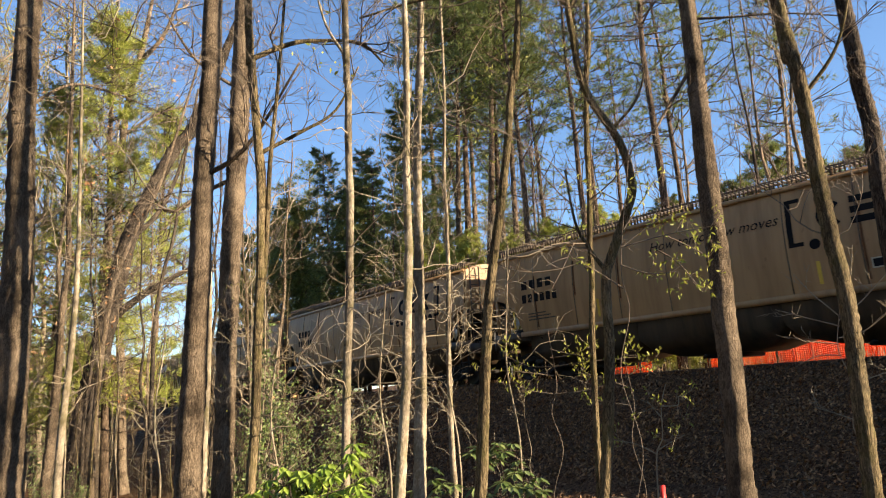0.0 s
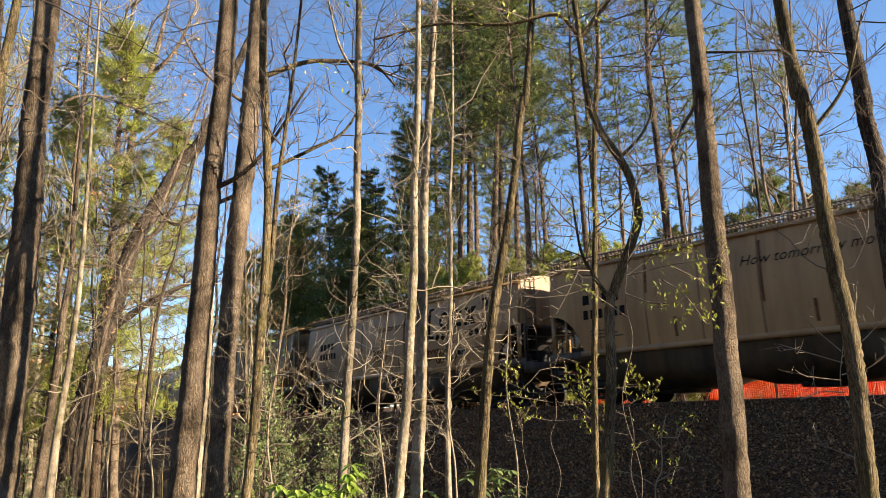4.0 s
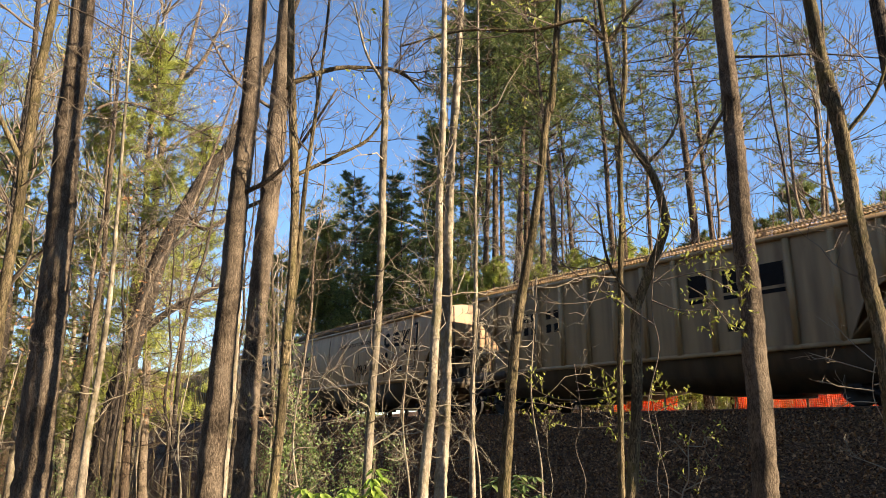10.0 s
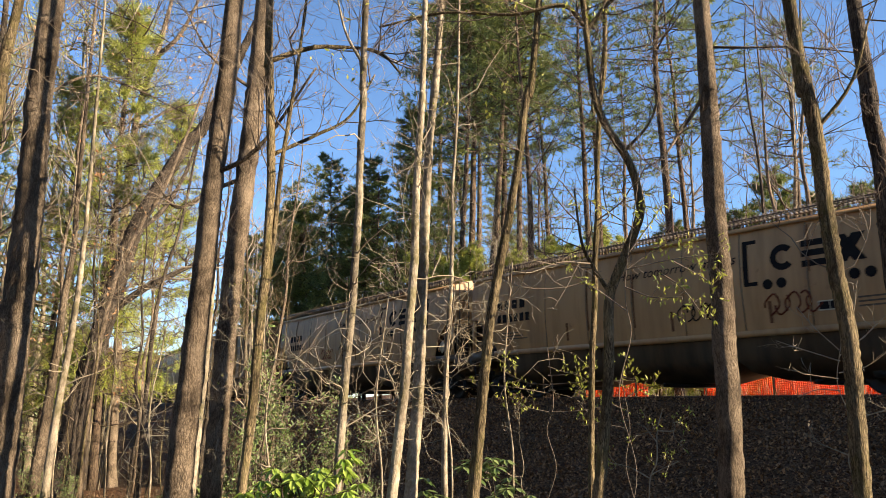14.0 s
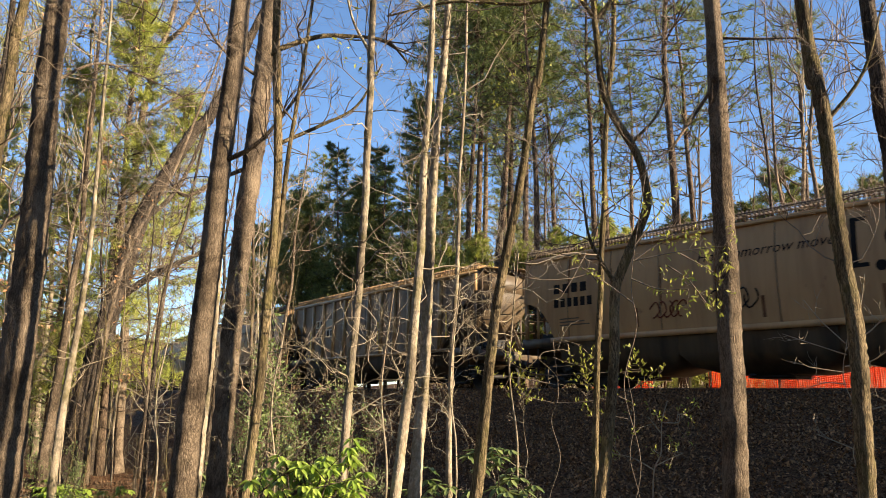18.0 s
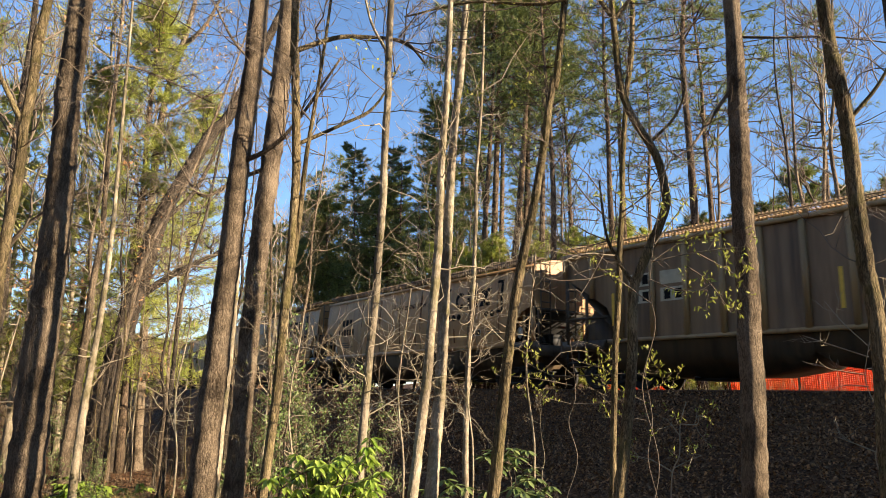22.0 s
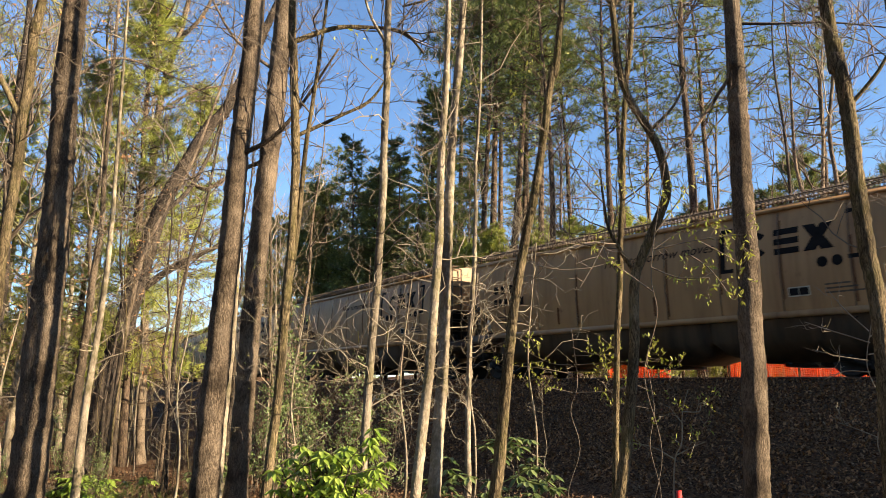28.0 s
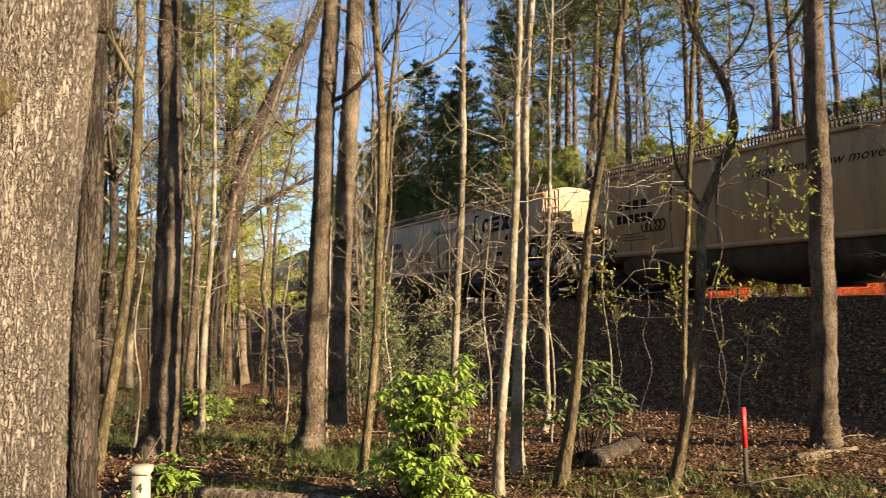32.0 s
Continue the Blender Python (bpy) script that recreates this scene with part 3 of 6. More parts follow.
def bays(root, L, sill, n):
    span = (L - 2.9) / n
    for k in range(n):
        x = -(L - 2.9) / 2 + span * (k + 0.5)
        a = Acc()
        h = span / 2
        lo = 0.36
        v = []
        for z, hx, y in ((sill + 0.02, h * 1.02, 1.45), (0.9, h * 0.99, 1.38), (0.58, h * 0.86, 1.15), (lo, h * 0.5, 0.85)):
            v += [(x - hx, -y, z), (x + hx, -y, z), (x + hx, y, z), (x - hx, y, z)]
        q = [(4 * r + j, 4 * r + 4 + j, 4 * r + 4 + (j + 1) % 4, 4 * r + (j + 1) % 4) for r in range(3) for j in range(4)] + [(12, 15, 14, 13)]
        a.add(v, q)
        # its dark paint holds the shade below the car besides grime
        bay = part("hopper_bay", a, UNDER, root, "sloping discharge bay in dark paint for grime and shade below the car")
        g = Acc()
        g.box(x - 0.5, x + 0.5, -0.75, 0.75, lo - 0.1, lo + 0.02)
        g.tube([(x - 0.3, -1.0, lo - 0.02), (x - 0.3, 1.0, lo - 0.02)], [0.04, 0.04], 8)
        part("outlet_gate", g, IRON, bay)


def side_sheet(a, L, s, zb, ys, zs, n):
    """One side wall: columns along the car, rows up the bulging profile, its lower edge following zb(x)."""
    xs = np.unique(np.concatenate([np.linspace(-L / 2, L / 2, n), np.linspace(L / 2 - 1.7, L / 2, 16), -np.linspace(L / 2 - 1.7, L / 2, 16)]))
    m = len(zs)
    v = []
    for x in xs:
        b = zb(x)
        for z in zs:
            zz = b + (z - zs[0]) / (zs[-1] - zs[0]) * (zs[-1] - b)
            v.append((x, s * np.interp(zz, zs, ys), zz))
    v = np.array(v)
    i = np.arange(len(xs) - 1)[:, None] * m + np.arange(m - 1)[None, :]
    q = np.stack([i, i + m, i + m + 1, i + 1], -1).reshape(-1, 4)
    inner = v - np.array([0, 0.035 * s, 0])
    a.add(v, q if s < 0 else q[:, ::-1])
    a.add(inner, q[:, ::-1] if s < 0 else q)
    low = [(j * m, (j + 1) * m, (j + 1) * m + len(v), j * m + len(v)) for j in range(len(xs) - 1)]
    ends = [(j, j + len(v), j + 1 + len(v), j + 1) for j in range(m - 1)] + [((len(xs) - 1) * m + j, (len(xs) - 1) * m + j + 1, (len(xs) - 1) * m + j + 1 + len(v), (len(xs) - 1) * m + j + len(v)) for j in range(m - 1)]
    a.add(np.concatenate([v, inner]), low + ends)


SILL, EAVE = 1.6, 4.2


def curved_hopper(label):
    """Round-sided covered hopper with arched end openings."""
    L = 15.7
    root = thing("covered_hopper_car", track_pose(0), label, "freight car", "cars of the train")
    ys, zs = [1.5, 1.54, 1.58, 1.59, 1.57, 1.52, 1.46], [SILL, 2.0, 2.5, 2.9, 3.4, 3.85, EAVE]

    def zb(x):
        u = max(0.0, abs(x) - (L / 2 - 1.15)) / 1.15
        return SILL + (1.18 * math.sqrt(max(0, 1 - (1 - u) ** 2)) if u > 0 else 0)

    for s in (-1, 1):
        a = Acc()
        side_sheet(a, L, s, zb, ys, zs, 60)
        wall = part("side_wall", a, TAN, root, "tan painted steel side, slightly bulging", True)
        seams = Acc()
        for x in np.linspace(-L / 2 + 1.9, L / 2 - 1.9, 8):
            pts = [(x, s * (np.interp(z, zs, ys) + 0.004), z) for z in np.linspace(SILL, EAVE - 0.05, 9)]
            seams.tube(pts, np.full(9, 0.014), 4)
        part("seam_work", seams, UNDER, wall, "", False, "stuff")
        sl = Acc()
        sl.box(-L / 2 + 1.15, L / 2 - 1.15, 1.5 * s - 0.06, 1.5 * s + 0.06, SILL - 0.16, SILL - 0.003)
        part("side_sill", sl, TAN, root)
        ev = Acc()
        ev.box(-L / 2, L / 2, 1.47 * s - 0.07, 1.47 * s + 0.07, EAVE - 0.02, EAVE + 0.07)
        part("eave_rail", ev, TAN, root)
        for e in (-1, 1):
            po = Acc()
            po.box(e * (L / 2 - 0.06) - 0.05, e * (L / 2 - 0.06) + 0.05, 1.5 * s - 0.05, 1.5 * s + 0.05, SILL, SILL + 1.2)
            po.box(e * (L / 2 - 0.55) - 0.03, e * (L / 2 - 0.55) + 0.03, 1.48 * s - 0.03, 1.48 * s + 0.03, SILL, SILL + 1.05)
            po.bar((e * (L / 2 - 0.06), 1.5 * s, SILL + 0.6), (e * (L / 2 - 1.0), 1.5 * s, SILL + 0.55), 0.03)
            part("corner_post", po, TAN, root)
            pl = Acc()
            c = np.array([e * (L / 2 - 0.85), 1.4 * s, SILL + 0.35])
            pl.slab([c + (-0.2, 0, 0), c + (0, 0, -0.25), c + (0.2, 0, 0), c + (0, 0, 0.25)], 0.02)
            part("placard", pl, WHITE, root, "white diamond placard")
    roof = Acc()
    y = np.linspace(-1.47, 1.47, 17)
    z = EAVE + 0.06 + 0.3 * (1 - (np.abs(y) / 1.47) ** 2.4)
    v = [(x, yy, zz) for x in (-L / 2, L / 2) for yy, zz in zip(y, z)]
    m = len(y)
    roof.add(v, [(j, m + j, m + j + 1, j + 1) for j in range(m - 1)])
    part("roof", roof, TAN, root, "arched steel roof", True)
    for e in (-1, 1):
        f = Acc()
        yy = np.linspace(-1.5, 1.5, 13)
        rows = []
        for fz in np.linspace(0, 1, 6):
            zt = EAVE + 0.05 + 0.3 * (1 - (np.abs(yy) / 1.5) ** 2.4)
            zz = 2.78 + (zt - 2.78) * fz
            rows.append(np.stack([np.full(13, e * (L / 2 - 0.02)) + e * 0.09 * np.cos(yy / 1.5 * 1.4) * (0.4 + 0.6 * math.sin(fz * 3.0)), yy * (1 - 0.03 * fz), zz], -1))
        v = np.concatenate(rows)
        i = np.arange(5)[:, None] * 13 + np.arange(12)[None, :]
        q = np.stack([i, i + 1, i + 14, i + 13], -1).reshape(-1, 4)
        f.add(v, q if e > 0 else q[:, ::-1])
        part("end_wall", f, TAN, root, "rounded upper end wall", True)
        sl = Acc()
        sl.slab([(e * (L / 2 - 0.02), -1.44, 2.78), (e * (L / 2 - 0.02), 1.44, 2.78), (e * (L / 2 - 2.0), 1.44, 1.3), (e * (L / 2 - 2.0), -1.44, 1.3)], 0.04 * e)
        # near-black here: the end bay's shade is put into its colour
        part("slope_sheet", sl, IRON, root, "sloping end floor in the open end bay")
        gr = Acc()
        for s in (-1, 1):
            gr.bar((e * (L / 2 + 0.1), 1.4 * s, 2.7), (e * (L / 2 + 0.1), 1.4 * s, SILL - 0.2), 0.06)
        gr.bar((e * (L / 2 + 0.1), -1.4, 2.7), (e * (L / 2 + 0.1), 1.4, 2.7), 0.07)
        gr.bar((e * (L / 2 + 0.12), -1.4, 2.35), (e * (L / 2 + 0.12), 1.4, 2.35), 0.035)
        part("end_railing", gr, UNDER, root)
        add_ladder(root, e * (L / 2 + 0.14), -1.1, SILL - 0.2, EAVE + 0.2, False, UNDER)
        add_ladder(root, e * (L / 2 + 0.14), 1.1, SILL - 0.2, EAVE + 0.2, False, UNDER)
    add_common(root, L, TAN, SILL, EAVE)
    bays(root, L, SILL - 0.16, 3)
    return root


def ribbed_hopper(label, paint, panel, ends):
    """Flat-sided covered hopper with outside posts and slanted end cut-outs."""
    L = 15.7
    root = thing("ribbed_hopper_car", track_pose(0), label, "freight car", "cars of the train")
    sill = 1.5

    def zb(x):
        u = abs(x) - (L / 2 - 1.75)
        return sill if u <= 0 else min(3.55, sill + 0.95 + u * 0.66)

    for s in (-1, 1):
        a = Acc()
        side_sheet(a, L, s, zb, [1.5, 1.5, 1.5], [sill, 2.8, EAVE], 30)
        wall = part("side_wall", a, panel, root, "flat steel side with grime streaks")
        for x in np.linspace(-L / 2 + 0.06, L / 2 - 0.06, 15):
            r = Acc()
            r.box(x - 0.07, x + 0.07, min(1.502 * s, 1.6 * s), max(1.502 * s, 1.6 * s), zb(x) - 0.02, EAVE)
            part("post", r, paint, wall)
        sl = Acc()
        sl.box(-L / 2 + 1.75, L / 2 - 1.75, 1.52 * s - 0.07, 1.52 * s + 0.07, sill - 0.12, sill - 0.003)
        part("side_sill", sl, paint, root)
        ev = Acc()
        ev.box(-L / 2, L / 2, 1.53 * s - 0.08, 1.53 * s + 0.08, EAVE, EAVE + 0.12)
        part("eave_rail", ev, paint, root)
        for e in (-1, 1):
            po = Acc()
            po.bar((e * (L / 2 - 0.1), 1.48 * s, sill - 0.1), (e * (L / 2 - 0.1), 1.48 * s, 3.6), 0.09)
            po.bar((e * (L / 2 - 0.9), 1.48 * s, sill - 0.1), (e * (L / 2 - 0.9), 1.48 * s, 3.0), 0.08)
            po.bar((e * (L / 2 - 0.1), 1.48 * s, sill + 0.7), (e * (L / 2 - 1.7), 1.48 * s, sill + 0.7), 0.07)
            part("corner_post", po, ends, root)
    roof = Acc()
    v = []
    for x in (-L / 2, L / 2):
        v += [(x, -1.55, EAVE + 0.1), (x, -0.6, EAVE + 0.32), (x, 0.6, EAVE + 0.32), (x, 1.55, EAVE + 0.1)]
    roof.add(v, [(j, 4 + j, 5 + j, 1 + j) for j in range(3)])
    part("roof", roof, paint, root)
    for e in (-1, 1):
        sl = Acc()
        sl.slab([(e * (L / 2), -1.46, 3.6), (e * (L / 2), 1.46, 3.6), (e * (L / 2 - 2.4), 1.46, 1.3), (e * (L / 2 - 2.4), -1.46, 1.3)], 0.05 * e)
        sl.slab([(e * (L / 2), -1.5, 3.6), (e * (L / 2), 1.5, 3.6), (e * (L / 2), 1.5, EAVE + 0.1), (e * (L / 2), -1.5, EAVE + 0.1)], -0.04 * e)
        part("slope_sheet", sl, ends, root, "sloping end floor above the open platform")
        hood = Acc()
        hood.slab([(e * (L / 2 + 0.45), -1.3, EAVE + 0.18), (e * (L / 2 + 0.45), -0.3, EAVE + 0.3), (e * (L / 2 - 0.3), -0.3, EAVE + 0.34), (e * (L / 2 - 0.3), -1.3, EAVE + 0.22)], 0.03)
        hood.slab([(e * (L / 2 + 0.45), 0.3, EAVE + 0.3), (e * (L / 2 + 0.45), 1.3, EAVE + 0.18), (e * (L / 2 - 0.3), 1.3, EAVE + 0.22), (e * (L / 2 - 0.3), 0.3, EAVE + 0.34)], 0.03)
        part("crossover_step", hood, paint, root)
        for y in (-1.0, -0.4, 0.4, 1.0):
            w = Acc()
            w.slab([(e * (L / 2 - 0.15), y, sill - 0.2), (e * (L / 2 - 1.9), y, sill - 0.2), (e * (L / 2 - 1.9), y, 1.7), (e * (L / 2 - 0.9), y, 2.6)], 0.03)
            part("gusset", w, ends, root)
        add_ladder(root, e * (L / 2 + 0.1), -1.1, sill - 0.2, EAVE + 0.2, False, ends)
        add_ladder(root, e * (L / 2 + 0.1), 1.1, sill - 0.2, EAVE + 0.2, False, ends)
    add_common(root, L, paint, sill, EAVE)
    bays(root, L, sill - 0.12, 2)
    return root


def skin(z):
    """How far out the bulging side stands at height z."""
    return -float(np.interp(z, [SILL, 2.0, 2.5, 2.9, 3.4, 3.85, EAVE], [1.5, 1.54, 1.58, 1.59, 1.57, 1.52, 1.46])) - 0.007


def mark(root, name, pts, material, label="", flat=None):
    """A stencilled patch that follows the bulge of the side."""
    a = Acc()
    p = np.array(pts, float)
    zs = np.linspace(p[:, 1].min(), p[:, 1].max(), 5)
    lo, hi = p[:, 1].min(), p[:, 1].max()
    v, q = [], []
    for z in zs:
        f = (z - lo) / (hi - lo + 1e-9)
        xl = p[0][0] + (p[3][0] - p[0][0]) * f
        xr = p[1][0] + (p[2][0] - p[1][0]) * f
        y = skin(z) if flat is None else flat
        v += [(xl, y, z), (xr, y, z)]
    q = [(2 * j, 2 * j + 1, 2 * j + 3, 2 * j + 2) for j in range(4)]
    a.add(v, q)
    return part(name, a, material, root, label)


def rect(x0, x1, z0, z1, lean=0.0):
    return [(x0, z0), (x1, z0), (x1 + lean, z1), (x0 + lean, z1)]


def disc(root, x, z, r, material, name="painted_dot"):
    a = Acc()
    ang = np.arange(18) * 2 * math.pi / 18
    a.add([(x, skin(z), z)] + [(x + r * math.cos(t), skin(z + r * math.sin(t)), z + r * math.sin(t)) for t in ang], None, [(0, j + 1, (j + 1) % 18 + 1) for j in range(18)])
    return part(name, a, material, root)


def stroke(root, pts, w, material):
    """A sprayed line on the side."""
    a = Acc()
    p = np.array([(x, skin(z) - 0.004, z) for x, z in pts])
    a.tube(p, np.full(len(p), w), 4)
    return part("sprayed_line", a, material, root)


def slogan_mesh():
    cu = bpy.data.curves.new("slogan", "FONT")
    cu.body = "How tomorrow moves"
    cu.size, cu.shear, cu.extrude = 0.4, 0.3, 0.0
    cu.resolution_u = 2
    ob = bpy.data.objects.new("slogan", cu)
    me = bpy.data.meshes.new_from_object(ob)
    bpy.data.objects.remove(ob)
    me.materials.clear()
    me.materials.append(BLACK)
    return me


SLOGAN = slogan_mesh()


def emblem_shapes(root, x, z, h):
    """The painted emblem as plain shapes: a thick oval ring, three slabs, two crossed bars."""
    ring = Acc()
    n = 28
    t = np.linspace(0.75, 2 * math.pi - 0.75, n)
    v = [(x - 0.78 + r * 0.95 * math.cos(a), skin(z + r * math.sin(a)), z + r * math.sin(a)) for r in (h, h * 0.5) for a in t]
    ring.add(v, [(j, j + 1, n + j + 1, n + j) for j in range(n - 1)])
    part("emblem_ring", ring, BLACK, root, "black painted open ring")
    for k in range(3):
        mark(root, "emblem_slab", rect(x - 0.32, x + 0.32, z - h + k * h * 0.76, z - h + k * h * 0.76 + h * 0.48), BLACK)
    mark(root, "emblem_bar", [(x + 0.42, z - h), (x + 0.72, z - h), (x + 1.16, z + h), (x + 0.86, z + h)], BLACK)
    mark(root, "emblem_bar", [(x + 0.86, z - h), (x + 1.16, z - h), (x + 0.72, z + h), (x + 0.42, z + h)], BLACK).location.y = -0.003


def letter_curved(root, slogan=True, emblem=True, graffiti=0, seed=0):
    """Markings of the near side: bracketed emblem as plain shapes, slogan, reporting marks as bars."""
    rng = np.random.default_rng(seed)
    if emblem:
        x = 4.45
        emblem_shapes(root, x, 3.36, 0.33)
        for s, x0 in ((1, x - 1.75), (-1, x + 1.75)):
            mark(root, "emblem_bracket", rect(x0 - 0.07, x0 + 0.07, 2.72, 3.92), BLACK)
            mark(root, "emblem_bracket", rect(min(x0, x0 + 0.3 * s), max(x0, x0 + 0.3 * s), 3.82, 3.92), BLACK)
            mark(root, "emblem_bracket", rect(min(x0, x0 + 0.3 * s), max(x0, x0 + 0.3 * s), 2.72, 2.82), BLACK)
            disc(root, x0 + 0.55 * s, 2.72, 0.13, BLACK)
            disc(root, x0 + 0.9 * s, 2.72, 0.13, BLACK)
    if slogan:
        t = part("slogan", SLOGAN, BLACK, root, "black slanted lettering")
        t.matrix_basis = pose(-1.35, skin(3.4) - 0.008, 3.36, 90 - 6, 0, 0)
    for k in range(4):
        mark(root, "reporting_mark_bar", rect(-6.5 + k * 0.36, -6.5 + k * 0.36 + 0.25, 3.0, 3.3), BLACK)
    for k in range(6):
        mark(root, "reporting_mark_bar", rect(-6.5 + k * 0.27, -6.5 + k * 0.27 + 0.19, 2.55, 2.83), BLACK)
    for r in range(3):
        mark(root, "data_bar", rect(-6.3, -5.1 - 0.2 * r, 1.95 + r * 0.1, 1.99 + r * 0.1), UNDER)
        mark(root, "data_bar", rect(5.3, 6.2 - 0.15 * r, 1.95 + r * 0.1, 1.99 + r * 0.1), UNDER)
    mark(root, "data_panel", rect(4.4, 4.94, 1.94, 2.18), PALE)
    mark(root, "data_panel_field", rect(4.43, 4.66, 1.97, 2.15), BLACK).location.y = -0.004
    mark(root, "data_panel_field", rect(4.68, 4.91, 1.97, 2.15), BLACK).location.y = -0.004
    for x in (-7.0, -3.4, 0.4, 3.2, 6.9):
        mark(root, "reflector_strip", rect(x, x + 0.09, 1.75, 2.3), YELLOW if seed % 3 == 0 else RUST)
    for x in np.linspace(-5.95, 5.95, 8):
        if rng.random() < 0.75:
            z1 = rng.uniform(3.2, 4.1)
            z0 = max(1.7, z1 - rng.uniform(0.9, 2.2))
            mark(root, "rust_streak", rect(x + 0.03, x + 0.03 + rng.uniform(0.035, 0.075), z0, z1, rng.uniform(-0.02, 0.02)), RUST, "dark rust run below a seam")
    for g in range(graffiti):
        x = rng.uniform(-5.5, 4.5)
        z = rng.uniform(2.0, 2.4)
        h = rng.uniform(0.3, 0.5)
        for k in range(5):
            th = np.linspace(0, rng.uniform(3.5, 6.2), 14) + rng.uniform(0, 6)
            stroke(root, [(x + k * h * 0.55 + h * 0.4 * math.cos(a), z + h * 0.5 * math.sin(a) * (1 + 0.3 * math.sin(2 * a))) for a in th], 0.022, SPRAY if g % 2 else BLACK)


def letter_ribbed(root, dark):
    y = -1.507
    if dark:
        for k in (-5.3, -4.2):
            mark(root, "number_panel", rect(k, k + 0.85, 3.0, 3.4), PALE, "white painted panel", y)
            mark(root, "number_panel", rect(k, k + 0.85, 2.5, 2.9), PALE, "", y)
            for j in range(2):
                mark(root, "number_bar", rect(k + 0.12 + j * 0.36, k + 0.34 + j * 0.36, 2.56, 2.84), BLACK, "", y - 0.003)
                if k < -5:
                    mark(root, "number_bar", rect(k + 0.12 + j * 0.36, k + 0.34 + j * 0.36, 3.06, 3.34), BLACK, "", y - 0.003)
        for x in (-5.95, 0.75, 5.9):
            mark(root, "reflector_strip", rect(x, x + 0.1, 1.9, 2.9), YELLOW, "", y)
    else:
        for k, x in enumerate((1.8, 2.87, 3.95)):
            mark(root, "emblem_block", rect(x - 0.3, x + 0.35, 3.05, 3.65), BLACK, "black painted emblem block", y)
            mark(root, "emblem_bar", rect(x - 0.3, x + 0.35, 2.86, 2.97), BLACK, "", y)
        for k in (-5.3, -4.2):
            for j in range(2):
                mark(root, "number_bar", rect(k + 0.1 + j * 0.36, k + 0.33 + j * 0.36, 3.1, 3.38), BLACK, "", y)
                mark(root, "number_bar", rect(k + 0.1 + j * 0.36, k + 0.33 + j * 0.36, 2.65, 2.93), BLACK, "", y)
        mark(root, "data_panel", rect(2.6, 3.15, 2.0, 2.2), BLACK, "", y)


def build_train():
    cars = []
    curved = curved_hopper("tan curved-side covered hopper car, weathered, rolling on the bank")
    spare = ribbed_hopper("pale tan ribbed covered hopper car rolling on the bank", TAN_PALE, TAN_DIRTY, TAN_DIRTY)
    # UNDER on its ends carries the shade of the open platforms
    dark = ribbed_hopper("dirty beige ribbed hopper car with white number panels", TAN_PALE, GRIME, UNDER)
    # front edge of each car along the track at t = 0, and its half length
    fronts = [(55.7, 0, 0), (38.3, 0, 1), (20.9, 0, 0), (3.5, 0, 0), (-13.92, 0, 0), (-31.11, 0, 3), (-48.71, 1, 0), (-66.77, 0, 2), (-83.63, 0, 2), (-101.9, 2, 0), (-119.05, 0, 0), (-136.0, 0, 0), (-153.35, 0, 1), (-171.75, 0, 2), (-189.2, 0, 0), (-206.6, 0, 0), (-224.0, 0, 0)]
    first = True
    for k, (s, kind, graf) in enumerate(fronts):
        if kind == 0:
            car = curved if first else copy_thing(curved, track_pose(0))
            cars.append((car, s - 7.85, k, graf, 0))
            first = False
        else:
            cars.append((spare if kind == 1 else dark, s - 7.85, k, graf, kind))
    for car, s, k, graf, kind in cars:
        if kind == 0:
            letter_curved(car, True, True, graf, k)
        else:
            letter_ribbed(car, kind == 2)
        if graf:
            tagged(car, "tan curved-side covered hopper car with sprayed graffiti, rolling")
    return [(c, s + 0.28) for c, s, *_ in cars]


CARS = build_train()


def needle_tufts(acc, pos, dirs, n, length, width, rng):
    """Fans of thin needles."""
    pos, dirs = np.repeat(np.asarray(pos), n, 0), np.repeat(np.asarray(dirs), n, 0)
    m = len(pos)
    a = dirs * 0.7 + rng.normal(0, 0.6, (m, 3))
    a /= np.linalg.norm(a, axis=1)[:, None] + 1e-9
    b = np.cross(a, rng.normal(0, 1, (m, 3)))
    b /= np.linalg.norm(b, axis=1)[:, None] + 1e-9
    l = (length * rng.uniform(0.6, 1.2, m))[:, None]
    v = np.stack([pos - b * width, pos + b * width, pos + a * l], 1)
    acc.add(v.reshape(-1, 3), None, np.arange(m * 3).reshape(-1, 3))


